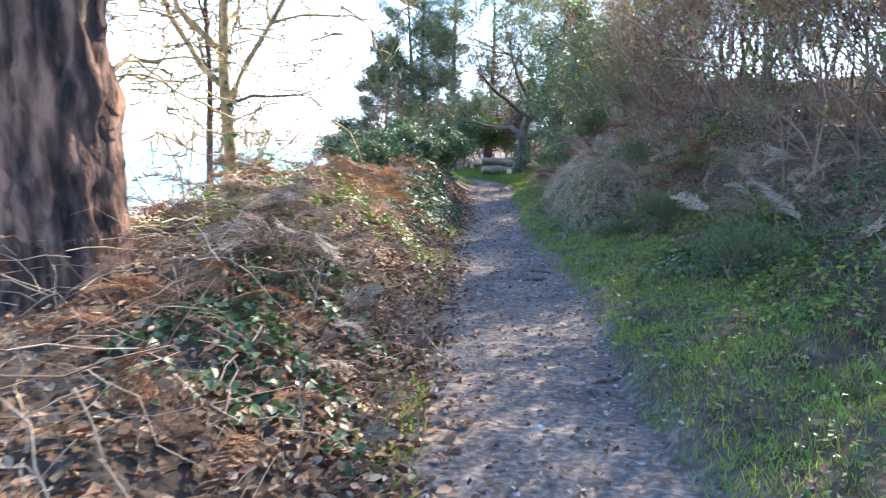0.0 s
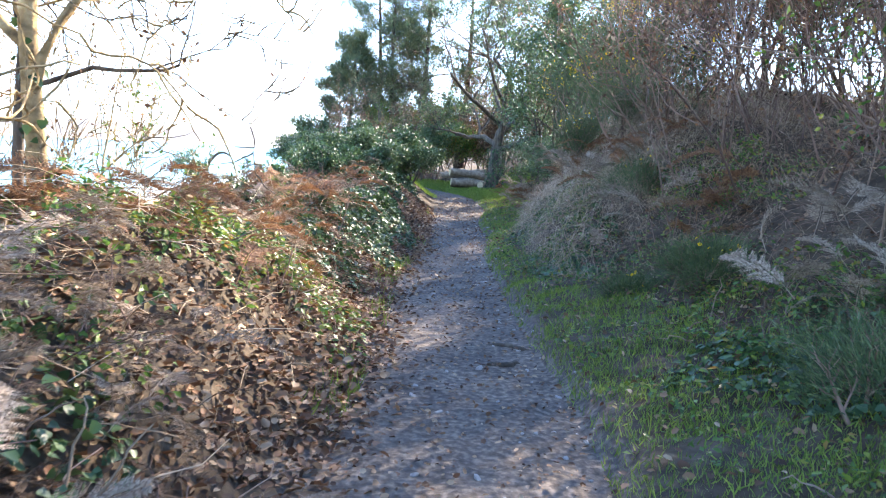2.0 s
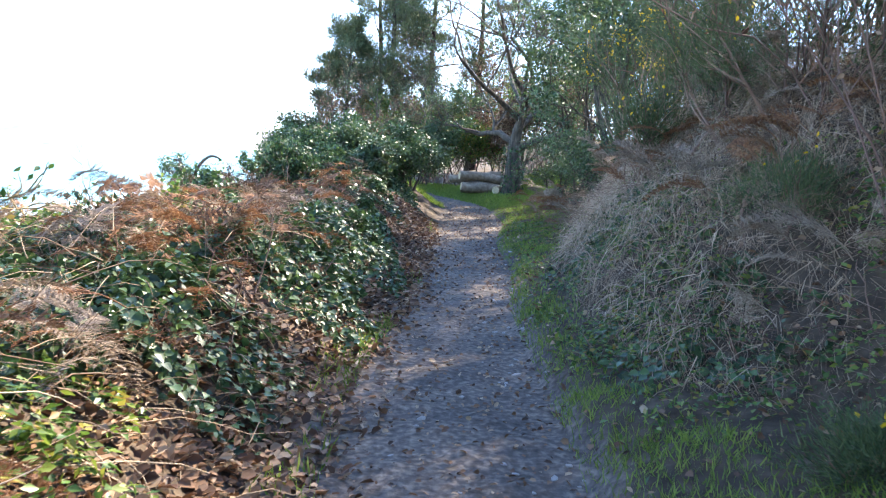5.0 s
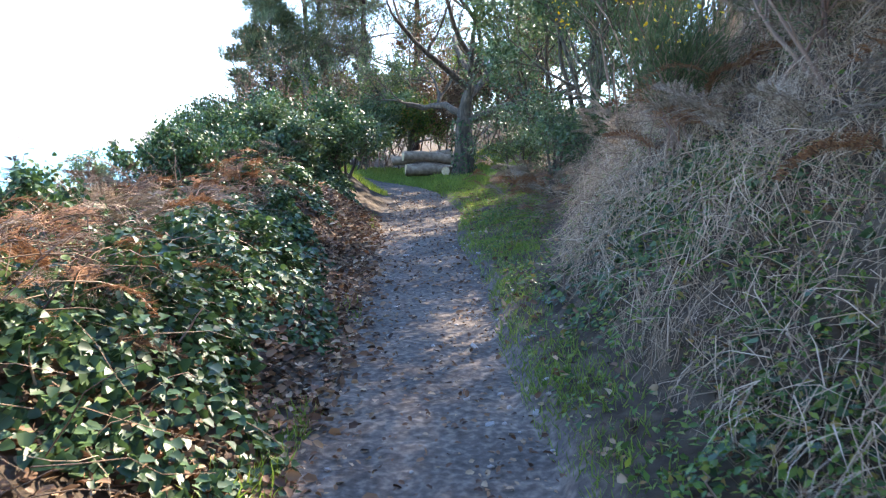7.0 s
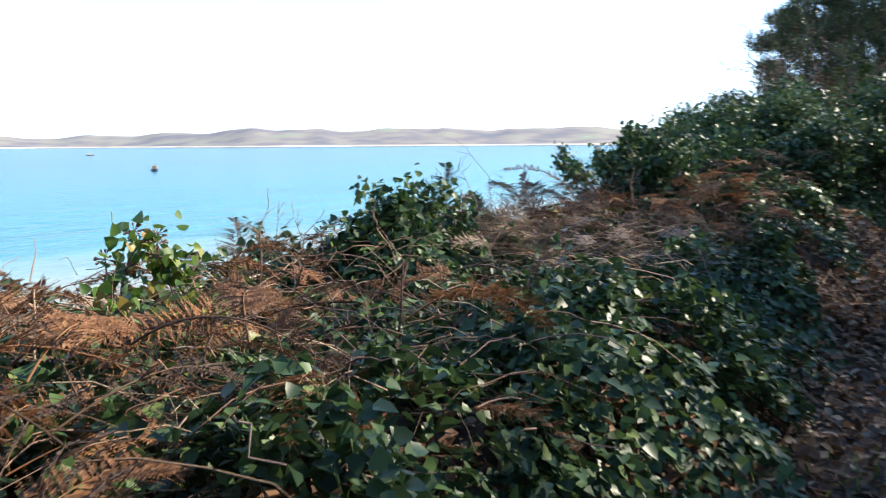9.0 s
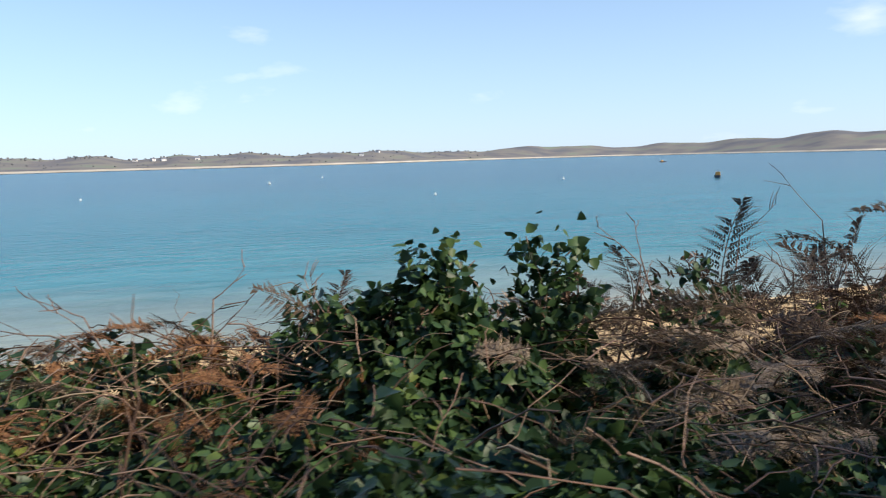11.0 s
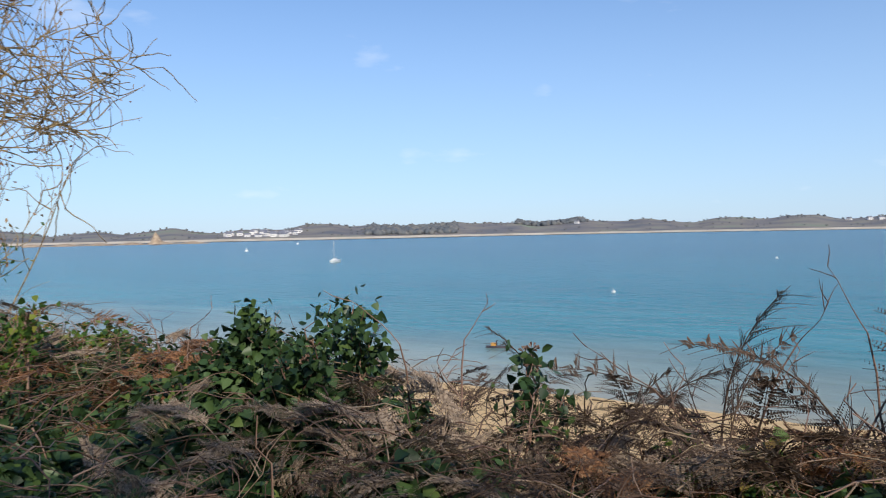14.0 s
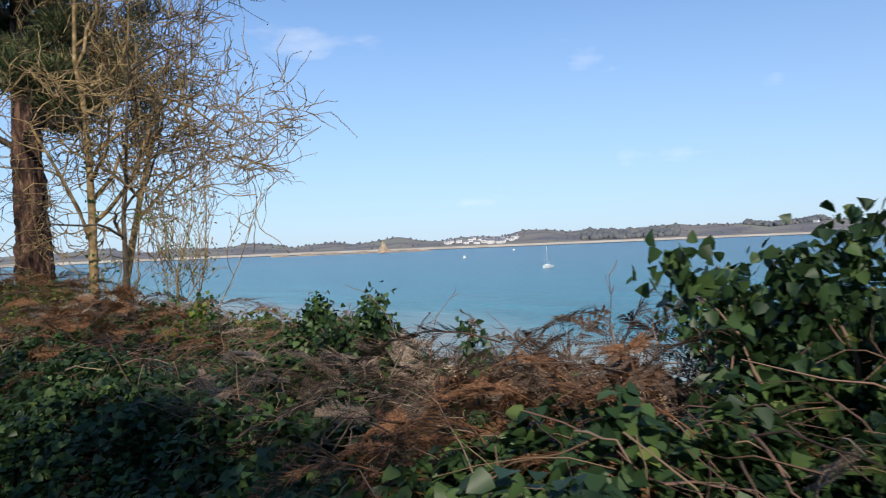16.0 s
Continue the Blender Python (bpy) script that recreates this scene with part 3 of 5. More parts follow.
def ivy_shrub(x, y, base, top, spread, n, seed, mat=IVY, label="dark green ivy shrub with berry heads standing up from the hedge", clusters=5):
    """Upright ivy: forked stems, drooping leaves, small berry heads on top."""
    gen = np.random.default_rng(seed)
    t = thing("ivy_shrub", on_ground(x, y), label, "ivy", "ivy shrubs in the hedge")
    h0 = height(x, y)
    lines, tips = [], []
    for i in range(clusters):
        o, tp = limb_lines((gen.normal(0, spread * 0.25), gen.normal(0, spread * 0.25), 0), unit(np.array([gen.normal(0, 0.35), gen.normal(0, 0.35), 1.0])), (top - h0) * gen.uniform(0.55, 0.85), 0.012, 2, gen, 0.7, 0.25, (2, 4), 0.14, shrink=0.42, thin=0.004)
        lines += [q for lv in o for q in lv]
        tips += tp
    lines_to("stems", lines, TWIG, t, "woody ivy stems")
    src = np.concatenate([a[1:] for a, _ in lines])
    src = src[src[:, 2] > (base - h0) * 0.6]
    at = src[gen.integers(0, len(src), n)] + gen.normal(0, 0.045, (n, 3))
    leaves("leaves", "ivy", at, gen.normal(0, 0.7, (n, 3)) + (0, 0, -0.7), gen.normal(0, 0.7, (n, 3)) + (0, 0, 0.6), gen.uniform(0.03, 0.054, n), mat, t)
    heads = [p for p, _, _ in tips if p[2] > (top - h0) * 0.75][:10]
    for p in heads:
        k = 12
        d = unit(gen.normal(0, 1, (k, 3)) + (0, 0, 0.5))
        ln = p + d[:, None] * np.linspace(0, 0.035, 3)[None, :, None]
        v = [tube_arrays(ln, np.tile([0.0012, 0.001, 0.005], (k, 1)), 4)]
        piece("berry_head", *joined(v), TWIG, t)
    return t


def litter(name, pts, size, seed, label, mat=LITTER, kind="curl"):
    gen = np.random.default_rng(seed)
    x, y = pts
    n = len(x)
    at = np.stack([x, y, height(x, y) + gen.uniform(0.004, 0.05, n)], -1)
    ob = leaves(name, kind, at, gen.normal(0, 1, (n, 3)) * (1, 1, 0.25), gen.normal(0, 0.45, (n, 3)) + (0, 0, 1), gen.uniform(*size, n), mat)
    return tagged(ob, label, "leaf litter", kind="stuff")


def box_points(x0, x1, y0, y1, n, gen):
    return gen.uniform(x0, x1, n), gen.uniform(y0, y1, n)


# ---- ground cover ----
g0 = np.random.default_rng(21)
# fallen leaves on the left bank: thick near the path, thin on the trodden middle
x, y = box_points(-3.0, 0.7, -0.5, 20, 110000, g0)
d = path_x(y) - half_width(y) - x
keep = g0.random(len(x)) < np.where(d > 0, np.exp(-np.abs(d - 0.35) / 0.7), np.exp(d / 0.09)) * (0.8 + 0.2 * lumps(x, y, 1.7))
litter("fallen_leaves", (x[keep], y[keep]), (0.03, 0.075), 22, "dry brown fallen leaves along the foot of the bank")
x, y = box_points(0.8, 6.5, 0, 22, 22000, g0)
d = x - path_x(y) - half_width(y)
keep = g0.random(len(x)) < np.where(d > 0, 0.35 + 0.5 * sm((d - 0.5) / 0.8), 0.04)
litter("fallen_leaves", (x[keep], y[keep]), (0.025, 0.06), 23, "dry fallen leaves and scraps on the rising bank")
x, y = box_points(-0.6, 2.0, 0, 24, 13000, g0)
keep = np.abs(x - path_x(y)) < half_width(y)
litter("path_scraps", (x[keep], y[keep]), (0.012, 0.042), 24, "small leaf scraps and chips trodden into the path")


def grass(name, x, y, size, seed, label, mat=GRASS, lean=0.5, kind="blade"):
    gen = np.random.default_rng(seed)
    n = len(x)
    at = np.stack([x, y, height(x, y) - 0.005], -1)
    ob = leaves(name, kind, at, gen.normal(0, lean, (n, 3)) * (1, 1, 0.2) + (0, 0, 1), gen.normal(0, 1, (n, 3)), gen.uniform(*size, n), mat)
    return tagged(ob, label, "grass", kind="stuff")


x, y = box_points(0.8, 3.8, -0.2, 24, 330000, g0)
d = x - path_x(y) - half_width(y)
wide = 0.5 + 1.0 * sm((10.5 - y) / 3) + 0.15 * lumps(x, y, 2.2) + 0.9 * sm((y - 14.5) / 4)
keep = (d > 0.0) & (g0.random(len(x)) < sm((wide - d) / 0.4) * (0.5 + 0.5 * lumps(x, y, 0.8)))
grass("grass", x[keep], y[keep], (0.025, 0.075), 25, "short green grass along the rising bank")
x, y = box_points(-1.2, 0.6, 0, 24, 60000, g0)
d = path_x(y) - half_width(y) - x
keep = (d > -0.05) & (g0.random(len(x)) < sm((0.28 - d) / 0.25) * sm(lumps(x * 0.2, y, 3.1, 1.0) * 1.4 + 0.25))
grass("grass", x[keep], y[keep], (0.05, 0.12), 26, "tufts of green grass at the foot of the bank")
x, y = box_points(-2.5, 4.0, 23.5, 30, 60000, g0)
keep = np.abs(x - path_x(y)) > 0.5
grass("grass", x[keep], y[keep], (0.06, 0.14), 27, "bright sunlit grass at the bend of the path")
x, y = box_points(1.7, 5.8, 5, 25, 150000, g0)
d = x - path_x(y) - half_width(y)
keep = (d > 0.45 + 0.9 * sm((10.5 - y) / 2) + 0.8 * sm((y - 14) / 3)) & (g0.random(len(x)) < (0.5 + 0.5 * lumps(x, y, 1.4)) * (0.15 + 0.85 * sm((y - 8) / 2.5)))
grass("dry_grass", x[keep], y[keep], (0.06, 0.2), 28, "dry straw-coloured grass on the bank", DRYGRASS, 1.0, "hay")

x, y = box_points(1.4, 4.6, 9.6, 17.5, 48000, g0)
d = x - path_x(y) - half_width(y)
keep = (d > 0.5 + 0.7 * sm((y - 14) / 3)) & (d < 3.2) & (g0.random(len(x)) < (0.25 + 0.75 * sm(lumps(x, y, 1.1, 5) + 0.5)) * sm((y - 9.2) / 2.5))
hx, hy, hn = x[keep], y[keep], int(keep.sum())
at = np.stack([hx, hy, height(hx, hy) + g0.uniform(0.02, 0.35, hn)], -1)
tagged(leaves("dry_grass", "hay", at, g0.normal(0, 0.55, (hn, 3)) + (-0.3, -0.1, -0.75), g0.normal(0, 0.6, (hn, 3)) + (-0.6, 0, 0.8), g0.uniform(0.08, 0.28, hn), DRYGRASS), "withered grass and bracken stalks hanging over the steep bank", "grass", kind="stuff")
x, y = box_points(0.9, 4.2, -0.2, 20, 60000, g0)
d = x - path_x(y) - half_width(y)
keep = (d > 0.08) & (g0.random(len(x)) < sm(lumps(x, y, 1.3, 4) * 1.2 + 0.35) * sm((2.6 - d) / 1.2) * (0.6 + 0.4 * sm((y - 9) / 2)))
hx, hy, hn = x[keep], y[keep], int(keep.sum())
at = np.stack([hx, hy, height(hx, hy) + g0.uniform(0.01, 0.13, hn)], -1)
tagged(leaves("low_weeds", "oval", at, g0.normal(0, 1, (hn, 3)) * (1, 1, 0.4), g0.normal(0, 0.5, (hn, 3)) + (-0.2, 0, 1), g0.uniform(0.018, 0.05, hn), BRAMBLE), "small green and russet weed leaves among the grass", "weeds", kind="stuff")

# scrub on the slope down to the beach and on the top of the bank
x, y = box_points(-16, -3.0, -8, 34, 60000, g0)
keep = (land(x, y)[2] < 0.5) & (g0.random(len(x)) < 0.55 + 0.45 * lumps(x, y, 2.6))
sx, sy, sn = x[keep], y[keep], int(keep.sum())
at = np.stack([sx, sy, height(sx, sy) + g0.uniform(0, 1, sn) ** 2 * (0.25 + 0.25 * lumps(sx, sy, 1.9, 3))], -1)
tagged(leaves("slope_scrub", "oval", at, g0.normal(0, 1, (sn, 3)), g0.normal(0, 0.5, (sn, 3)) + (0, 0, 1), g0.uniform(0.06, 0.14, sn), BRAMBLE), "low green and russet scrub on the slope to the beach", "scrub", kind="stuff")
x, y = box_points(5.2, 20, -6, 40, 70000, g0)
grass("dry_grass", x, y, (0.12, 0.4), 29, "rough dry grass on top of the bank", DRYGRASS, 0.9, "hay")

# small stones on the path
gs = np.random.default_rng(31)
stone_meshes = []
for k in range(6):
    bm = bmesh.new()
    bmesh.ops.create_icosphere(bm, subdivisions=1, radius=1)
    for v in bm.verts:
        v.co *= gs.uniform(0.75, 1.2)
        v.co.z *= 0.55
    me = bpy.data.meshes.new("stone")
    bm.to_mesh(me)
    bm.free()
    me.materials.append(STONE)
    stone_meshes.append(me)
for i in range(230):
    sy = gs.uniform(1.5, 20)
    e = gs.choice([gs.normal(0.5, 0.12), gs.uniform(-0.5, 0.5)])
    sx = float(path_x(sy)) + e * 1.05
    r = gs.uniform(0.008, 0.02) * (1.5 if gs.random() < 0.12 else 1)
    ob = new("stone", stone_meshes[int(gs.integers(6))])
    ob.matrix_basis = pose(sx, sy, float(height(sx, sy)) + r * 0.1, gs.normal(0, 12), gs.normal(0, 12), gs.uniform(0, 360)) @ Matrix.Diagonal((r * gs.uniform(1, 1.6), r, r, 1))
    tagged(ob, "small pale grey stone bedded in the path", "stone", "stones on the path")


def root(x, y, yaw, length, seed):
    gen = np.random.default_rng(seed)
    u = np.linspace(-0.5, 0.5, 9)
    a = radians(yaw)
    px, py = x + u * length * math.cos(a) + gen.normal(0, 0.015, 9), y + u * length * math.sin(a) + gen.normal(0, 0.02, 9)
    ln = np.stack([px, py, height(px, py) + 0.004 - 0.05 * np.abs(u * 2) ** 4], -1)
    ob = stems("exposed_root", ln[None], (0.022 * (1.15 - np.abs(u)))[None], BARK, sides=7)
    tagged(ob, "dark exposed root crossing the trodden path", "root", "roots on the path")


for i, (rx_, ry_, w, ln_) in enumerate([(1.0, 4.3, 35, 0.4), (0.95, 7.6, 8, 0.35), (1.05, 8.1, -12, 0.4)]):
    root(rx_, ry_, w, ln_, 40 + i)

# ---- hedge and bank beside the sea ----
ZONES = [
    # name, x, y, rx, ry, leaves, top, leaf, low
    ("ivy_patch", -0.9, 3.2, 0.5, 0.7, 500, 0.2, IVY, 0.0),
    ("ivy_patch", -0.85, 4.6, 0.5, 0.7, 500, 0.25, IVY, 0.0),
    ("bramble_bush", -1.5, 6.6, 1.0, 1.4, 2600, 0.40, BRAMBLE, 0.0),
    ("bramble_bush", -0.8, 8.1, 0.7, 1.1, 2400, 0.32, BRAMBLE, 0.0),
    ("ivy_patch", -0.98, 10.0, 0.7, 1.2, 3000, 0.36, IVY, 0.0),
    ("ivy_patch", -1.9, 9.6, 0.9, 1.3, 2600, 0.40, IVY, 0.0),
    ("ivy_patch", -0.58, 12.2, 0.7, 1.2, 4600, 0.46, IVY, 0.0),
    ("ivy_patch", -1.7, 12.0, 0.9, 1.3, 3800, 0.42, IVY, 0.0),
    ("ivy_patch", -0.45, 14.2, 0.75, 1.2, 5200, 0.34, IVY, 0.0),
    ("ivy_patch", -1.6, 14.3, 0.8, 1.0, 3600, 0.28, IVY, 0.0),
    ("ivy_patch", -2.3, 13.2, 0.6, 0.8, 1800, 0.42, IVY, 0.0),
    ("ivy_patch", -2.4, 14.3, 0.5, 0.7, 1500, 0.36, IVY, 0.0),
    ("ivy_patch", -2.4, 12.2, 0.6, 0.8, 1500, 0.42, BRAMBLE, 0.0),
    ("ivy_patch", -1.5, 15.8, 0.7, 0.9, 2600, 0.30, IVY, 0.0),
    ("ivy_patch", -1.6, 16.9, 0.6, 0.8, 1800, 0.28, IVY, 0.0),
    ("ivy_patch", -0.6, 16.2, 0.7, 1.1, 4800, 0.3, IVY, 0.0),
    ("ivy_patch", -0.7, 18.0, 0.7, 1.0, 5200, 0.36, IVY, 0.0),
    ("ivy_patch", -1.7, 18.9, 0.8, 1.1, 4200, 0.42, IVY, 0.0),
    ("ivy_patch", -1.6, 18.15, 0.55, 0.6, 4000, 0.60, IVY, 0.0),
    ("ivy_patch", -1.85, 14.6, 0.5, 0.6, 3000, 0.55, IVY, 0.0),
    ("ivy_patch", -2.0, 16.65, 0.35, 0.35, 1000, 0.45, BRAMBLE, 0.0),
    ("ivy_patch", -0.4, 20.6, 0.8, 1.0, 4600, 0.5, IVY, 0.0),
]
for i, (nm, zx, zy, zrx, zry, zn, ztop, zmat, zlow) in enumerate(ZONES):
    if nm == "ivy_patch":
        creeper(nm, zx, zy, zrx, zry, int(zn * 1.35), ztop + (0.05 if zy > 13 else 0), zmat, 60 + i, "glossy dark green ivy trailing over the bank", "ivy", group="ivy on the bank", low=zlow)
    else:
        creeper(nm, zx, zy, zrx, zry, zn, ztop, zmat, 60 + i, "yellow-green bramble leaves over the sunlit mound", "bramble", (0.035, 0.065), "oval", group="brambles on the mound", low=zlow)

BR = np.random.default_rng(90)
for bx, by, n, s, grey in [
    (-1.2, 1.3, 9, 0.55, False), (-1.9, 2.3, 9, 0.6, False), (-2.3, 3.6, 8, 0.6, False), (-1.4, 4.9, 10, 0.5, True), (-0.9, 5.6, 9, 0.5, True),
    (-1.0, 6.3, 10, 0.5, False), (-1.6, 7.2, 11, 0.6, False), (-0.7, 7.4, 8, 0.45, False), (-2.0, 6.1, 10, 0.6, False), (-2.2, 8.0, 9, 0.6, False),
    (-1.4, 8.8, 9, 0.5, True), (-1.5, 10.6, 8, 0.55, True), (-2.2, 11.4, 9, 0.6, True), (-1.0, 11.4, 7, 0.5, False), (-1.4, 12.9, 9, 0.5, False), (-2.3, 12.9, 9, 0.6, True),
    (-1.9, 13.7, 9, 0.55, False), (-1.2, 14.9, 8, 0.5, True), (-2.0, 15.1, 9, 0.55, True), (-1.5, 15.8, 12, 0.6, True), (-1.0, 16.4, 10, 0.55, True), (-2.0, 16.5, 12, 0.6, True),
    (-1.6, 17.2, 10, 0.55, False), (-0.9, 17.3, 9, 0.5, False), (-2.3, 17.6, 10, 0.6, True), (-0.9, 15.2, 7, 0.5, True), (-2.5, 10.0, 8, 0.6, True), (-2.4, 14.4, 9, 0.6, True), (-1.9, 18.0, 7, 0.5, True),
    (-2.4, 5.0, 8, 0.6, False), (-1.7, 16.2, 12, 0.5, True), (-2.1, 15.9, 12, 0.5, True), (-1.4, 16.6, 10, 0.5, False), (-1.9, 16.8, 12, 0.5, True), (-2.0, 17.3, 10, 0.5, False), (-1.0, 16.9, 8, 0.5, False), (-0.9, 10.4, 10, 0.5, False), (-1.3, 11.2, 11, 0.5, False), (-0.6, 11.6, 7, 0.4, True), (-1.7, 12.4, 10, 0.5, False), (-0.9, 12.8, 7, 0.42, False), (-1.0, 9.0, 9, 0.45, True), (-0.75, 17.7, 6, 0.5, False), (-0.85, 17.1, 6, 0.45, False), (-1.2, 18.3, 6, 0.4, True), (-0.8, 4.3, 10, 0.45, True), (-1.3, 5.6, 10, 0.5, True), (-0.6, 5.0, 9, 0.4, True), (-1.2, 6.9, 12, 0.5, False), (-1.8, 6.7, 12, 0.55, False), (-0.9, 8.2, 9, 0.45, False), (-2.2, 13.2, 10, 0.55, False), (-2.4, 13.9, 10, 0.55, False), (-2.2, 14.6, 9, 0.5, True), (-2.3, 15.6, 10, 0.55, True), (-2.4, 16.2, 10, 0.55, True), (-2.2, 17.0, 10, 0.55, False), (-1.3, 16.9, 9, 0.5, False), (-1.0, 15.7, 8, 0.45, True), (-2.5, 12.3, 9, 0.55, False), (-2.5, 18.2, 8, 0.5, True), (-0.35, 3.4, 5, 0.35, True), (-1.0, 9.3, 6, 0.45, False), (-1.2, 13.9, 6, 0.45, False),
]:
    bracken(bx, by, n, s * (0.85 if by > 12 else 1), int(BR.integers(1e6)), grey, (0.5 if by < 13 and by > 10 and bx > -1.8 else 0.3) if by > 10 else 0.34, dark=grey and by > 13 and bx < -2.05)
# shade-coloured withered mass on the near mound, and brown fronds drooping over the ivy
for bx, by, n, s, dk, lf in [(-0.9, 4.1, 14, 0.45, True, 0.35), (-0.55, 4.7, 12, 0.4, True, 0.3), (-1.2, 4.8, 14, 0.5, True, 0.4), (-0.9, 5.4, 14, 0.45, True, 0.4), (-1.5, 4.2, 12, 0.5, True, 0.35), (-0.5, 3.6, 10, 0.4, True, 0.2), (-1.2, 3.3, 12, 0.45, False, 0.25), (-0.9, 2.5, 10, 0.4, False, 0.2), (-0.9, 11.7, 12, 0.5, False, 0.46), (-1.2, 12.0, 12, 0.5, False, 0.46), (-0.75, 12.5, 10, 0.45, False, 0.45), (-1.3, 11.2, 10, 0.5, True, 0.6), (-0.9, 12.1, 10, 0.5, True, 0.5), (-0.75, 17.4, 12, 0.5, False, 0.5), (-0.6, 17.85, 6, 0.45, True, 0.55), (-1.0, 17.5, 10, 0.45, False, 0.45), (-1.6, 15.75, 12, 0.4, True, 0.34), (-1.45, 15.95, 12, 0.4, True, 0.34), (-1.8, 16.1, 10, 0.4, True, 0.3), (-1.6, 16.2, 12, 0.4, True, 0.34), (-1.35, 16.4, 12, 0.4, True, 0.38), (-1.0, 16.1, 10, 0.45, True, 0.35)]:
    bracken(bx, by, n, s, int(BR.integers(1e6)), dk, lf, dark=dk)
# tall standing fronds against the water, their silhouette darkness put into the colour
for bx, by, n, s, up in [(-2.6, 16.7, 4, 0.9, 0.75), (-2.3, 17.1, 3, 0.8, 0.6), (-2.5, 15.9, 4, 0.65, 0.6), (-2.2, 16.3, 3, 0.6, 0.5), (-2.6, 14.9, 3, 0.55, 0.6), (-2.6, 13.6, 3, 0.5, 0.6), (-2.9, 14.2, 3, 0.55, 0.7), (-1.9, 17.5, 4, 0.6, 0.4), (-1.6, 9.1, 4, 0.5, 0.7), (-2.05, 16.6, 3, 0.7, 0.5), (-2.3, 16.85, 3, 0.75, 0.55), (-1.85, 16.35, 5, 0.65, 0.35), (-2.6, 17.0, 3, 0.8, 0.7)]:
    bracken(bx, by, n, s, int(BR.integers(1e6)), True, 0.3, up, "tall withered bracken, coloured dark as if backlit, standing against the water", group="standing bracken", dark=True)
ivy_shrub(-1.9, 14.7, 0.3, 1.0, 0.9, 2600, 101, clusters=11)
ivy_shrub(-1.75, 18.1, 0.3, 1.36, 0.8, 4200, 102, clusters=13)
ivy_shrub(-1.85, 18.6, 0.4, 1.36, 0.7, 3000, 106, clusters=9)
ivy_shrub(-1.6, 13.0, 0.6, 1.02, 0.35, 260, 103, BRAMBLE, "yellow-green ivy shoots standing up from the hedge", 3)
ivy_shrub(-2.1, 15.7, 0.5, 0.98, 0.35, 200, 104, clusters=3)
ivy_shrub(-1.7, 11.3, 0.6, 1.0, 0.5, 300, 105, clusters=4)


def bare_twigs(x, y, h, n, seed, mat=TWIG, label="thin bare twigs rising from the hedge", lean=0.35):
    gen = np.random.default_rng(seed)
    t = thing("bare_twigs", on_ground(x, y), label, "twigs", "bare twigs in the hedge")
    lines = []
    for _ in range(n):
        o, _t = limb_lines((gen.normal(0, 0.12), gen.normal(0, 0.12), 0), unit(np.array([gen.normal(0, lean), gen.normal(0, lean), 1.0])), h * gen.uniform(0.5, 0.9), 0.007, 2, gen, 0.75, 0.12, (2, 4), 0.1, shrink=0.4)
        lines += [q for lv in o for q in lv]
    lines_to("twigs", lines, mat, t)


for i, (bx, by, h, n) in enumerate([(-2.5, 16.9, 1.0, 2), (-2.35, 16.6, 0.9, 1), (-2.6, 16.4, 0.9, 2), (-2.2, 14.2, 0.75, 2), (-2.0, 13.6, 0.7, 3), (-1.9, 16.0, 0.7, 2), (-1.1, 13.5, 0.7, 2), (-0.6, 10.9, 0.6, 3), (-1.3, 10.9, 0.7, 3), (-0.1, 4.6, 0.5, 3), (-2.0, 15.4, 0.7, 3), (-1.5, 17.5, 0.75, 2)]):
    bare_twigs(bx, by, h, n, 120 + i)


# tangle of dead stalks matting the bank
def tangle(x0, x1, y0, y1, n, seed, label, mat, length=(0.2, 0.6), lift=0.25, thick=1.0):
    gen = np.random.default_rng(seed)
    px, py = box_points(x0, x1, y0, y1, n, gen)
    d = np.maximum(path_x(py) - half_width(py) - px, px - path_x(py) - half_width(py))
    k = d > 0.25 + np.where(px > 1, 0.3 + 0.8 * sm((10.5 - py) / 2), 0)
    px, py, n = px[k], py[k], int(k.sum())
    at = np.stack([px, py, height(px, py) + gen.uniform(0, lift, n) * sm(d[k])], -1)
    ln = arcs(at, gen.normal(0, 1, (n, 3)) * (1, 1, 0.35) + (0, 0, 0.15), gen.uniform(*length, n), 0.3, 5, gen=gen)
    r = gen.uniform(0.0012, 0.0042, n) * thick
    ob = stems("dead_stalks", ln, r[:, None] * np.linspace(1, 0.5, 5)[None], mat, sides=3)
    tagged(ob, label, "dead stalks", kind="stuff")


tangle(-2.9, 0.0, 0.5, 12, 2300, 140, "matted dead stalks and twigs in the hedge", STRAW, lift=0.4)
tangle(-2.9, -0.4, 12, 20, 2000, 142, "matted red-brown fern stalks in the hedge", TWIG, (0.15, 0.42), 0.4)
tangle(-2.9, -0.4, 12, 20, 900, 143, "pale dead stalks in the hedge", STRAW, (0.15, 0.4), 0.38)
tangle(1.8, 6.0, 1.0, 22, 8000, 141, "dead stalks and twigs lying on the rising bank", TWIG, (0.2, 0.6), 0.4, 0.6)


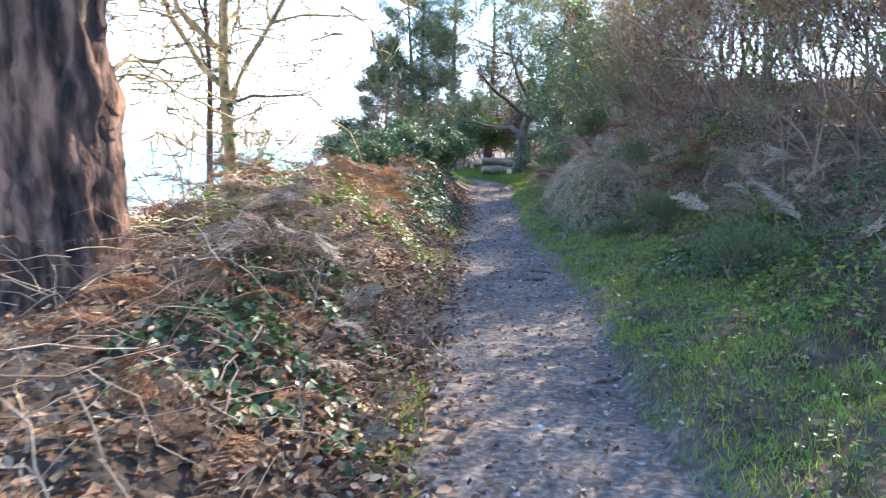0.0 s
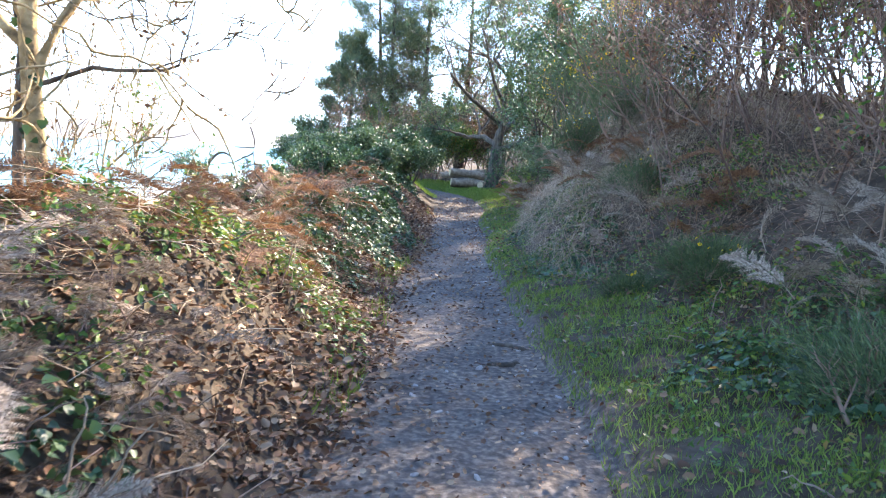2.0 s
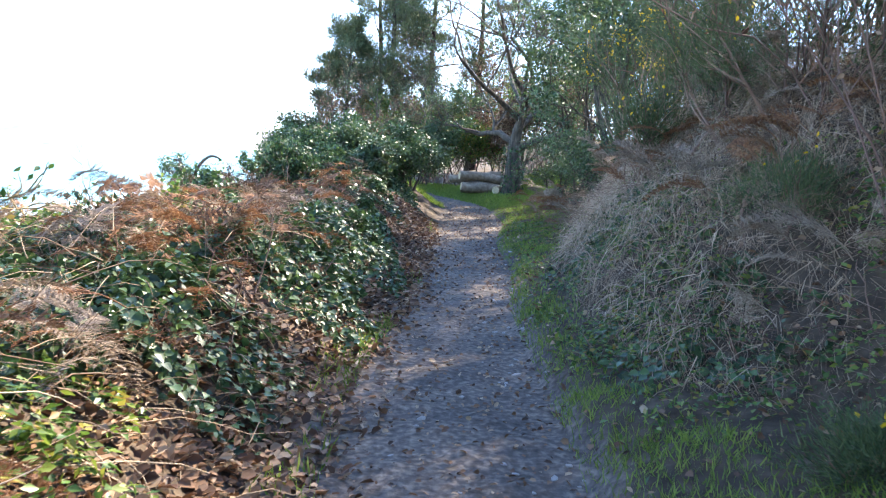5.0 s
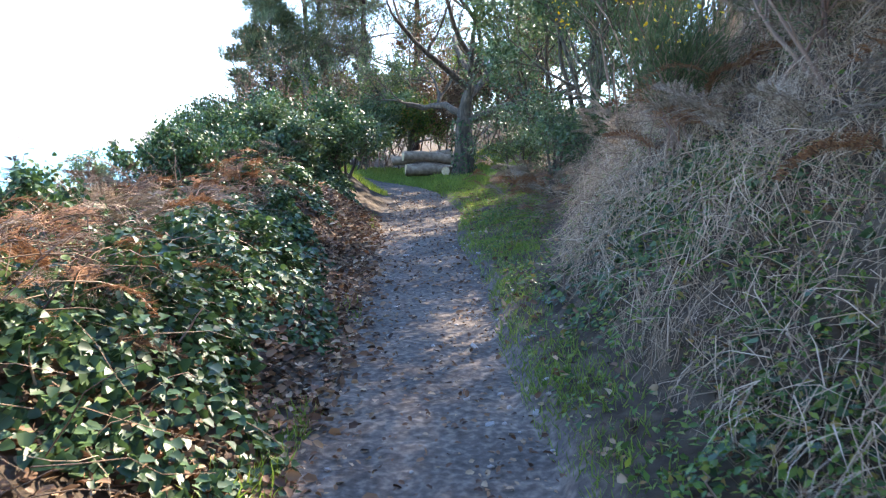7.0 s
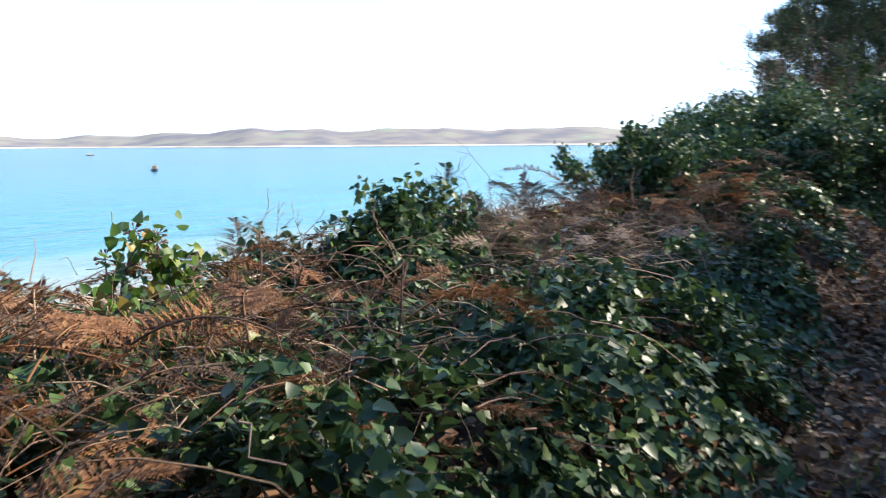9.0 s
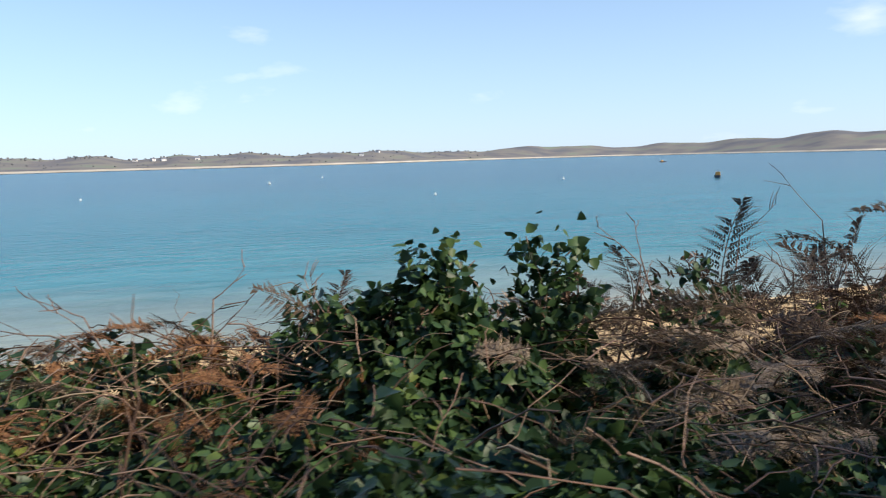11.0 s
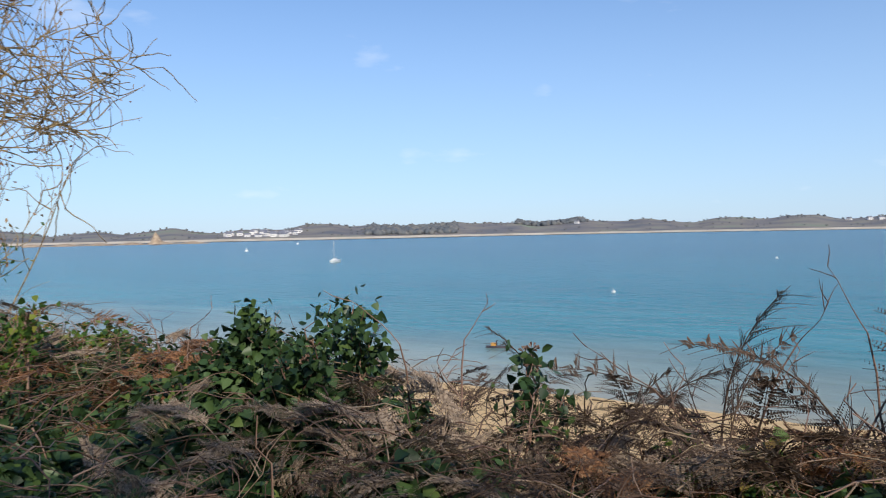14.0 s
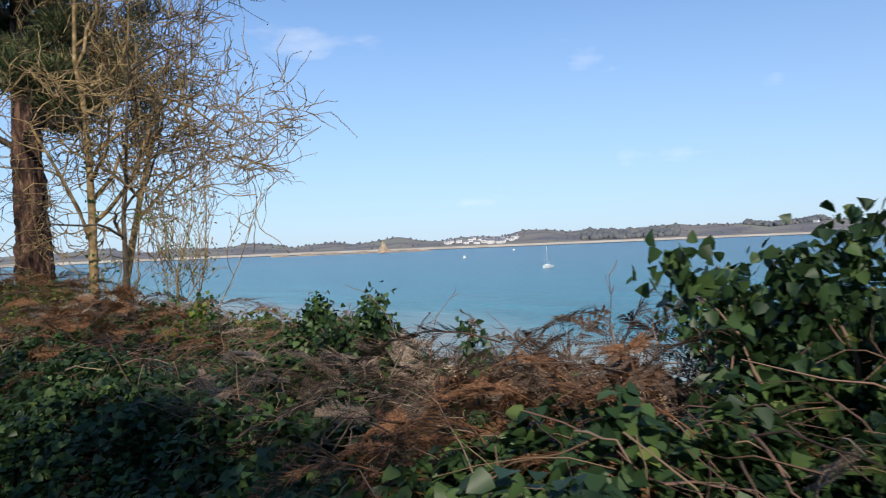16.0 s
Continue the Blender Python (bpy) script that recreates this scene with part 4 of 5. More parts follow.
# ---- thicket on the rising bank ----
def thicket(x, y, h, n, seed, mat=TWIG, leafy=0, leafmat=LITTER, label="dense reddish-brown thicket of thin arching stems", lean=(-0.25, -0.1), group="thicket on the bank"):
    gen = np.random.default_rng(seed)
    t = thing("thicket_bush", on_ground(x, y), label, "bush", group)
    lines, tips = [], []
    for _ in range(n):
        o, tp = limb_lines((gen.normal(0, 0.35), gen.normal(0, 0.35), -0.1), unit(np.array([gen.normal(lean[0], 0.28), gen.normal(lean[1], 0.28), 1.0])), h * gen.uniform(0.6, 1.0), gen.uniform(0.007, 0.014), 2, gen, 0.65, 0.22, (4, 7), 0.2, m=7, shrink=0.46, thin=0.005 if mat is PALEBARK else 0.0025)
        lines += [q for lv in o for q in lv]
        tips += tp
    lines_to("stems", lines, mat, t, sides=4)
    if leafy:
        src = np.concatenate([a[2:] for a, _ in lines])
        at = src[gen.integers(0, len(src), leafy)] + gen.normal(0, 0.03, (leafy, 3))
        leaves("leaves", "oval", at, gen.normal(0, 1, (leafy, 3)), gen.normal(0, 1, (leafy, 3)), gen.uniform(0.03, 0.06, leafy), leafmat, t)
    return t


TH = np.random.default_rng(150)
for i, (bx, by, h, n, lf) in enumerate([
    (3.4, 4.6, 1.8, 7, 300), (4.3, 5.6, 3.0, 9, 1100), (3.5, 6.8, 1.8, 7, 300), (4.5, 7.6, 3.2, 9, 1100), (3.7, 8.7, 1.8, 7, 350), (4.7, 9.6, 3.2, 9, 1100),
    (3.8, 10.5, 2.6, 10, 400), (3.5, 11.6, 2.5, 9, 500), (4.4, 10.9, 3.0, 9, 500), (3.6, 12.9, 2.5, 9, 500), (5.4, 10.3, 3.4, 9, 500), (4.8, 13.0, 3.0, 9, 500), (4.4, 8.9, 3.0, 9, 1100), (5.6, 6.6, 3.4, 8, 1100), (5.8, 8.9, 3.3, 8, 1100), (5.0, 11.6, 2.8, 8, 250), (4.2, 3.2, 2.8, 8, 250), (3.0, 2.2, 1.6, 6, 200), (5.2, 4.4, 3.2, 8, 1100), (4.1, 12.4, 1.9, 7, 250), (6.6, 5.2, 3.0, 7, 200), (6.8, 7.6, 3.2, 7, 200), (6.9, 10.2, 3.2, 7, 200), (6.4, 12.4, 3.0, 7, 200), (3.1, 9.8, 2.3, 8, 400), (6.2, 3.0, 3.0, 7, 200), (7.6, 14.5, 3.4, 7, 200),
]):
    thicket(bx, by, h, n, 160 + i, leafy=lf * 2, leafmat=[LITTER, BRACKEN, BRAMBLE][i % 3])


# Extra height and leaves added to shade the left bank and close sky gaps.
for i, (bx, by, h) in enumerate([(4.6, 9.2, 5.2), (5.1, 10.3, 5.6), (5.0, 11.5, 5.2), (4.9, 7.9, 4.4), (5.6, 9.4, 5.6), (4.8, 6.4, 3.8), (5.9, 11.2, 5.4), (5.4, 5.2, 3.8)]):
    thicket(bx, by, h, 10, 760 + i, leafy=5200, leafmat=[LITTER, BRACKEN, EVERGREEN][i % 3], label="tall reddish-brown thicket with withered leaves, added to shade the left bank")


def gorse(x, y, r, h, n, seed, flowers=0, label="dark green spiny gorse bush", mat=GORSE, group="gorse on the bank"):
    gen = np.random.default_rng(seed)
    t = thing("gorse_bush", on_ground(x, y, -0.14 if h < 1 else 0.0), label, "gorse", group)
    lines, tips = [], []
    for _ in range(max(5, int(n / 500))):
        o, tp = limb_lines((gen.normal(0, r * 0.2), gen.normal(0, r * 0.2), -0.05), unit(np.array([gen.normal(0, 0.5) * r, gen.normal(0, 0.5) * r, 0.9])), h * 0.6, 0.018, 2, gen, 0.8, 0.3, (4, 6), 0.14, shrink=0.5)
        lines += [q for lv in o for q in lv]
        tips += tp
    lines_to("stems", lines, TWIG, t, sides=4)
    src = np.concatenate([a[0 if h < 1 else 2:] for a, _ in lines])
    at = src[gen.integers(0, len(src), n * 3)] + gen.normal(0, 0.05, (n * 3, 3)) * (1.6, 1.6, 1)
    way = unit(at - np.array([0, 0, h * 0.3])) + gen.normal(0, 0.5, (n * 3, 3)) + (0, 0, 0.4)
    leaves("spines", "needle", at, way, gen.normal(0, 1, (n * 3, 3)), gen.uniform(0.03, 0.075, n * 3), mat, t)
    if flowers:
        c = np.array([p for p, _, _ in tips])
        c = c[np.argsort(-c[:, 2])[: max(4, len(c) // 3)]]
        f = c[gen.integers(0, len(c), flowers)] + gen.normal(0, 0.05, (flowers, 3))
        leaves("flowers", "curl", f, gen.normal(0, 1, (flowers, 3)), gen.normal(0, 1, (flowers, 3)), gen.uniform(0.025, 0.05, flowers), FLOWER, t, "small yellow flowers")
    return t


gorse(2.65, 8.4, 0.8, 0.5, 4200, 181, 14)
gorse(2.2, 8.9, 0.6, 0.35, 2200, 188, 6)
gorse(2.35, 5.6, 0.6, 0.6, 1800, 182)
gorse(2.7, 10.8, 0.6, 0.7, 1800, 183, 8)
gorse(3.6, 15.0, 1.0, 2.6, 4200, 184, 700, "tall gorse bush with yellow flowers at its top")
gorse(3.3, 17.4, 1.0, 2.5, 4200, 185, 500, "tall gorse bush with yellow flowers at its top")
gorse(4.4, 16.2, 1.1, 3.0, 3600, 186, 400, "tall gorse bush with yellow flowers at its top")
for i, (bx, by, r, h, n, fl) in enumerate([(3.9, 13.7, 1.0, 2.7, 4500, 150), (4.7, 14.8, 1.1, 3.1, 4500, 300), (3.4, 14.3, 0.9, 1.9, 3800, 60), (5.3, 12.9, 1.1, 3.3, 4500, 200), (5.6, 15.8, 1.1, 3.3, 4500, 200), (3.0, 12.9, 0.8, 1.3, 3000, 20), (2.75, 14.2, 0.7, 1.1, 3000, 30), (3.3, 11.9, 0.8, 1.4, 3500, 60), (3.5, 16.0, 0.9, 2.0, 3500, 60)]):
    gorse(bx, by, r, h, n, 190 + i, fl, "tall bluish-green gorse bush with yellow flowers on the bank")
creeper("bramble_bush", 2.4, 4.6, 0.6, 1.0, 1300, 0.3, BRAMBLE, 205, "straggling bramble with green and russet leaves", "bramble", (0.03, 0.055), "oval", group="brambles on the bank")
creeper("ivy_patch", 2.5, 6.3, 0.6, 0.9, 1300, 0.25, IVY, 206, "low ivy creeping over the bank", "ivy", group="ivy on the bank")
creeper("ivy_patch", 2.3, 13.2, 0.5, 1.2, 1300, 0.22, IVY, 207, "low ivy creeping over the bank", "ivy", group="ivy on the bank")
gorse(2.3, 3.0, 0.6, 0.6, 1600, 187)

for i, (bx, by, n, s) in enumerate([(2.5, 10.0, 10, 0.7), (3.0, 11.2, 12, 0.8), (2.6, 12.2, 12, 0.75), (3.3, 12.8, 12, 0.9), (2.7, 13.6, 12, 0.8), (3.5, 14.2, 10, 0.9), (2.9, 15.2, 10, 0.7), (2.9, 9.2, 10, 0.8), (3.0, 7.5, 10, 0.7), (2.8, 6.2, 9, 0.6), (3.9, 13.4, 10, 0.9), (2.8, 16.4, 9, 0.7), (2.9, 4.3, 8, 0.6), (2.7, 17.6, 10, 0.6), (2.6, 18.9, 10, 0.6), (2.8, 20.2, 10, 0.6), (2.7, 21.6, 10, 0.6), (2.9, 23.0, 10, 0.6), (3.6, 19.3, 9, 0.7)]):
    bracken(bx, by, n, s * 0.85, int(BR.integers(1e6)), i % 3 != 1, 0.4, 0.35, "rust-brown withered bracken sagging on the bank" if i % 3 == 1 else "pale grey withered bracken sagging on the bank", group="bracken on the rising bank")
creeper("bramble_bush", 2.6, 7.0, 0.6, 1.0, 1500, 0.4, BRAMBLE, 201, "straggling bramble with green and russet leaves", "bramble", (0.03, 0.055), "oval", group="brambles on the bank")
creeper("bramble_bush", 3.3, 5.2, 0.8, 1.1, 1800, 0.6, IVY, 202, "straggling bramble with dark green leaves", "bramble", (0.03, 0.055), "oval", group="brambles on the bank")
creeper("bramble_bush", 3.2, 9.8, 0.7, 1.0, 1600, 0.6, BRAMBLE, 203, "straggling bramble with green and russet leaves", "bramble", (0.03, 0.055), "oval", group="brambles on the bank")
creeper("bramble_bush", 2.0, 11.0, 0.45, 0.8, 1600, 0.25, BRAMBLE, 208, "straggling bramble with green and russet leaves", "bramble", (0.025, 0.05), "oval", group="brambles on the bank")
creeper("bramble_bush", 2.2, 12.6, 0.5, 0.8, 1500, 0.25, BRAMBLE, 209, "straggling bramble with green and russet leaves", "bramble", (0.025, 0.05), "oval", group="brambles on the bank")
creeper("ivy_patch", 2.1, 10.7, 0.5, 1.0, 900, 0.18, IVY, 204, "low ivy creeping along the path edge", "ivy", group="ivy on the bank")


# ---- trees ----
def evergreen(x, y, h, r, n, seed, label="bushy dark evergreen tree with dense small leaves", mat=EVERGREEN, leaf=(0.05, 0.09), stem=0.05, group="evergreens by the path"):
    gen = np.random.default_rng(seed)
    t = thing("evergreen_tree", on_ground(x, y), label, "tree", group)
    lines, tips = [], []
    for k in range(4):
        o, tp = limb_lines((gen.normal(0, 0.12), gen.normal(0, 0.12), -0.1), unit(np.array([gen.normal(0, 0.25 * r), gen.normal(0, 0.25 * r), 1.5])), h * gen.uniform(0.5, 0.7), stem, 3, gen, 0.7, 0.12, (3, 6), 0.13, shrink=0.5)
        if k == 0:
            lines_to("trunk", o[0], BARK, t, sides=10)
        else:
            lines += o[0]
        lines += [q for lv in o[1:] for q in lv]
        tips += tp
    lines_to("branches", lines, BARK, t, sides=4)
    c = np.array([q for a, _, b in tips for q in (a, b)])
    at, off = leaf_cloud(c[gen.integers(0, len(c), n // 24)], 0.26, 24, gen, 0.7)
    m = len(at)
    leaves("crown", "oval", at, off + gen.normal(0, 0.5, (m, 3)), off * 0.4 + gen.normal(0, 0.5, (m, 3)) + (0, 0, 0.7), gen.uniform(*leaf, m), mat, t)
    return t


for i, (bx, by, h, r, n) in enumerate([(3.7, 19.5, 4.4, 1.0, 13000), (4.2, 21.5, 4.4, 1.1, 13000), (4.1, 23.6, 3.6, 1.0, 10000), (5.2, 18.4, 4.8, 1.1, 10000), (5.8, 22.8, 3.6, 1.2, 8000), (5.6, 14.6, 4.0, 1.1, 6000)]):
    evergreen(bx, by, h, r, n, 220 + i)
for i, (bx, by, h, n) in enumerate([(3.1, 18.3, 1.3, 4500), (3.3, 20.3, 1.5, 4500), (3.2, 22.2, 1.3, 4500), (3.9, 24.6, 1.4, 4000)]):
    evergreen(bx, by, h, 0.8, n, 232 + i, "low bluish-green evergreen shrub on the bank", EVERGREEN, (0.035, 0.06), 0.025)
# the tall bush at the bend
for i, (bx, by, h, r, n) in enumerate([(-0.55, 20.0, 1.05, 0.8, 6500), (-1.3, 19.7, 1.0, 0.8, 6000), (-2.1, 20.2, 0.9, 0.9, 5000), (-0.1, 21.2, 1.25, 0.8, 6500), (-1.0, 21.4, 1.35, 0.9, 6500), (-2.0, 21.6, 1.15, 0.9, 5000), (0.05, 22.5, 1.3, 0.8, 6000), (-1.2, 23.0, 1.5, 1.0, 5000), (-2.6, 23.2, 1.2, 0.9, 4000)]):
    evergreen(bx, by, h * 0.95, r, n, 240 + i, "rounded dark green holly-like bush at the bend of the path", IVY if i % 2 else EVERGREEN, (0.05, 0.085), 0.03, "bushes at the bend")


def pine(x, y, h, r, seed, crown_from=0.45, n=5000, lean=(0, 0), label="tall dark pine with open crown", sides=14, whorls=9):
    gen = np.random.default_rng(seed)
    t = thing("pine_tree", on_ground(x, y, -0.1), label, "pine", "pines")
    u = np.linspace(0, 1, 9)
    line = np.stack([lean[0] * u * h + 0.1 * np.sin(u * 4 + seed), lean[1] * u * h + 0.1 * np.sin(u * 3), u * h], -1)
    bark_trunk(t, line, r * (1 - 0.8 * u), PINEBARK, seed, sides, 0.16)
    lines, tips = [], []
    for k in range(whorls):
        v = crown_from + (1 - crown_from) * k / whorls
        p = np.array([np.interp(v, u, line[:, j]) for j in range(3)])
        for _ in range(int(gen.integers(2, 4))):
            a = gen.uniform(0, 6.28)
            o, tp = limb_lines(p, unit(np.array([math.cos(a), math.sin(a), 0.35])), h * 0.24 * (1.15 - 0.6 * (k / whorls)) * gen.uniform(0.6, 1.1), r * 0.22, 2, gen, 0.7, 0.15, (3, 5), 0.15, shrink=0.55)
            lines += [q for lv in o for q in lv]
            tips += tp
    lines_to("branches", lines, BARK, t, sides=4)
    c = np.array([q for a, _, b in tips for q in (a, b)])
    at, off = leaf_cloud(c[gen.integers(0, len(c), n // 30)], 0.10 + h * 0.022, 30, gen, 0.6)
    m = len(at)
    leaves("crown", "needle", at, off + gen.normal(0, 0.35, (m, 3)) + (0, 0, 0.5), gen.normal(0, 1, (m, 3)), gen.uniform(0.16, 0.32, m), NEEDLE, t)
    return t


pine(-1.95, 3.9, 9.5, 0.30, 301, 0.30, 100000, (-0.02, -0.03), "old pine with thick furrowed red-brown bark beside the path", 44, 14)
for i, (bx, by, h, r, cf) in enumerate([(-0.8, 34.0, 7.4, 0.13, 0.3), (0.6, 35.5, 9.0, 0.16, 0.3), (-2.4, 33.0, 5.2, 0.10, 0.45), (2.4, 37.5, 9.5, 0.16, 0.35), (-1.6, 36.5, 8.2, 0.15, 0.35), (5.5, 34.0, 9.0, 0.16, 0.4)]):
    pine(bx, by, h, r, 310 + i, cf * 0.6, 17000, label="slender dark pine beyond the bend")


def bare_tree(x, y, h, r, seed, mat, label, depth=4, kids=(3, 5), lean=(0.0, 0.0), spread=0.8, buds=0, limbs=6, first=0.25, ivy=0, lift=0.1, leafmat=LITTER, bole=0.8, thin=0.0025, crook=1.0, bias=(0.0, 0.0)):
    gen = np.random.default_rng(seed)
    t = thing("bare_tree", on_ground(x, y, -0.1), label, "tree", "bare trees")
    u = np.linspace(0, 1, 8)
    wob = np.cumsum(gen.normal(0, 0.045 * crook * h / 6, (8, 2)), 0) * u[:, None]
    line = np.stack([lean[0] * u * h + wob[:, 0], lean[1] * u * h + wob[:, 1], u * h * bole], -1)
    bark_trunk(t, line, r * (1 - 0.75 * u), mat, seed, 16, 0.07)
    lines, tips = [], []
    for k in range(limbs):
        v = first + (1 - first) * k / max(limbs - 1, 1)
        p = np.array([np.interp(v, u, line[:, j]) for j in range(3)])
        a = k * 2.4 + gen.normal(0, 0.5)
        o, tp = limb_lines(p, unit(np.array([math.cos(a) + bias[0], math.sin(a) + bias[1], 0.5 * crook + 0.5 * v])), h * (0.38 if crook < 1.5 else 0.31) * gen.uniform(0.8, 1.15), r * (0.42 if crook < 1.5 else 0.5) * (1.2 - 0.6 * v), depth - 1, gen, spread, lift, kids, 0.17 * (0.5 + 0.5 * crook), m=8, shrink=0.6 if crook < 1.5 else 0.66, thin=thin)
        limb = lines_to("limb", o[0], mat, t, sides=7)
        lines += [q for lv in o[1:] for q in lv]
        tips += tp
    lines_to("branches", lines, mat, t, sides=4)
    if buds:
        c = np.array([q for a, _, b in tips for q in (a, b)])
        at = c[gen.integers(0, len(c), buds)] + gen.normal(0, 0.02, (buds, 3))
        leaves("leaves", "oval", at, gen.normal(0, 1, (buds, 3)), gen.normal(0, 1, (buds, 3)), gen.uniform(0.02, 0.045, buds) * (1.8 if leafmat is EVERGREEN else 1), leafmat, t)
    if ivy:
        a, v = gen.uniform(0, 6.28, ivy), gen.uniform(0, 0.55, ivy)
        c = np.stack([np.interp(v, u, line[:, j]) for j in range(3)], -1)
        o = np.stack([np.cos(a), np.sin(a), 0 * a], -1)
        leaves("ivy", "ivy", c + o * (r * 1.05), gen.normal(0, 0.5, (ivy, 3)) + (0, 0, -0.8), o + gen.normal(0, 0.3, (ivy, 3)), gen.uniform(0.04, 0.07, ivy), IVY, t, "ivy climbing the trunk")
    return t


bare_tree(-2.1, 7.5, 6.4, 0.07, 401, PALEBARK, "bare grey-brown tree with crooked lichen-coated branches", 4, (4, 7), (-0.01, 0.02), 0.95, 900, 14, 0.20, 60, 0.05, thin=0.009, crook=2.0, bias=(-0.85, 0.3))
bare_tree(-2.9, 6.0, 5.6, 0.07, 402, PALEBARK, "bare crooked young tree leaning to the water", 4, (4, 6), (-0.06, 0.02), 0.9, 700, 8, 0.22, 0, 0.06, thin=0.009, crook=2.0, bias=(0.5, 0.6))
bare_tree(-2.45, 7.9, 4.4, 0.045, 404, BARK, "dark crooked young tree with low branches over the bank", 4, (3, 5), (0.0, 0.02), 0.8, 150, 7, 0.35, 0, 0.0, thin=0.006, crook=1.6, bias=(0.4, 0.55))
bare_tree(2.7, 26.2, 7.6, 0.27, 403, BARK, "spreading dark oak with ivy on its trunk at the bend", 5, (3, 5), (0.01, 0.0), 0.8, 9000, 8, 0.5, 500, 0.14, EVERGREEN, 0.34)
for i, (bx, by, h) in enumerate([(0.3, 31.5, 4.2), (-1.2, 30.5, 3.6), (1.8, 32.0, 4.4), (5.2, 29.5, 5.0), (4.6, 32.5, 5.5), (-2.6, 31.0, 3.2)]):
    bare_tree(bx, by, h, 0.07, 410 + i, BARK, "small bare tree in the wood beyond the bend", 4, (3, 5), (0, 0), 0.7, 500, 6, 0.2, 0, 0.2)
for i, (bx, by, h, n) in enumerate([(-0.8, 29.0, 2.0, 4000), (0.6, 29.6, 1.8, 4000), (3.9, 28.8, 2.2, 4000), (5.0, 27.4, 2.6, 5000), (2.2, 30.5, 2.2, 4000), (-2.4, 28.6, 2.0, 4000), (7.0, 26.0, 3.6, 5000), (-0.4, 38, 3.4, 5000), (3.0, 39, 3.6, 5000)]):
    thicket(bx, by, h * 1.35, 10, 430 + i, leafy=n, leafmat=[EVERGREEN, BRAMBLE, LITTER][i % 3], label="tangled brown and green undergrowth beyond the bend", lean=(0, 0), group="undergrowth beyond the bend")
for i, (bx, by, h, r, n) in enumerate([(7.4, 6.5, 3.6, 1.2, 6000), (8.0, 9.5, 3.8, 1.2, 6000), (7.8, 12.5, 3.8, 1.2, 6000), (9.0, 15.5, 4.2, 1.2, 6000), (7.6, 18.5, 4.2, 1.2, 6000), (7.2, 3.5, 3.4, 1.2, 5000), (7.6, 29.0, 4.0, 1.2, 6000), (9.5, 33.0, 4.6, 1.3, 6000), (6.8, 36.0, 4.4, 1.3, 6000)]):
    evergreen(bx, by, h, r, n, 460 + i, "dense dark green tree behind the thicket", group="trees behind the thicket")
for i, (bx, by, h, r, n) in enumerate([(-3.0, 32.5, 1.5, 1.2, 5000), (-1.2, 33.0, 1.8, 1.2, 5000), (0.4, 33.2, 1.9, 1.2, 5000), (2.0, 33.6, 2.0, 1.2, 5000), (3.8, 33.5, 2.2, 1.2, 5000), (5.6, 31.5, 2.4, 1.2, 5000), (-4.6, 33.5, 1.2, 1.1, 4000), (1.0, 36.5, 2.4, 1.2, 4000), (4.0, 36.8, 2.6, 1.2, 4000)]):
    evergreen(bx, by, h * 1.5, r, n * 2, 480 + i, "low dark undergrowth at the back of the wood", [EVERGREEN, BRAMBLE, LITTER][i % 3], (0.06, 0.12), 0.03, "undergrowth beyond the bend")
for i, (bx, by, h) in enumerate([(2.6, 29.3, 2.3), (3.5, 29.7, 2.5), (1.5, 29.5, 2.2), (4.4, 29.1, 2.6), (0.4, 29.0, 2.1), (5.4, 28.6, 2.8), (-0.7, 28.7, 2.0)]):
    evergreen(bx, by, h, 1.0, 7000, 770 + i, "brown and green brush standing behind the logs", [LITTER, EVERGREEN, BRAMBLE][i % 3], (0.05, 0.1), 0.03, "undergrowth beyond the bend")
for i, (bx, by, h) in enumerate([(6.3, 5.6, 3.0), (6.2, 7.4, 3.2), (6.4, 9.2, 3.3), (6.3, 11.0, 3.2), (6.0, 12.6, 3.2), (6.2, 3.8, 2.8)]):
    evergreen(bx, by, h, 1.2, 9000, 780 + i, "dense bush of withered brown and green leaves on the bank", [BRACKEN, EVERGREEN, LITTER][i % 3], (0.05, 0.09), 0.03, "bushes on top of the bank")
gorse(1.0, 30.6, 1.0, 1.8, 3000, 450, 120, "gorse bush with yellow flowers beyond the bend")
gorse(-3.6, 20.4, 0.6, 0.8, 1800, 451)
evergreen(-13.2, 46.0, 3.9, 1.3, 7000, 452, "small round evergreen tree low on the slope by the shore", EVERGREEN, (0.09, 0.16), 0.07)


def bent_snag(x, y, h):
    t = thing("dead_snag", on_ground(x, y, -0.1), "bare dead trunk bent over like a hook", "tree")
    u = np.linspace(0, 1, 14)
    ln = np.stack([0.9 - 1.2 * np.cos(u * 2.2), 0.1 * np.sin(u * 5), h * np.sin(u * 1.9)], -1)
    stems("trunk", ln[None], (0.13 * (1 - 0.6 * u))[None], BARK, t, sides=9)


bent_snag(-11.9, 46.0, 3.6)


thicket(-2.75, 8.9, 2.5, 8, 470, PALEBARK, 500, LITTER, "bare golden-grey sapling thicket beside the crooked tree", (0.0, 0.05), "saplings by the water")
thicket(-2.5, 10.0, 1.3, 5, 471, PALEBARK, 300, BRAMBLE, "bare golden-grey sapling thicket beside the crooked tree", (0.0, 0.0), "saplings by the water")


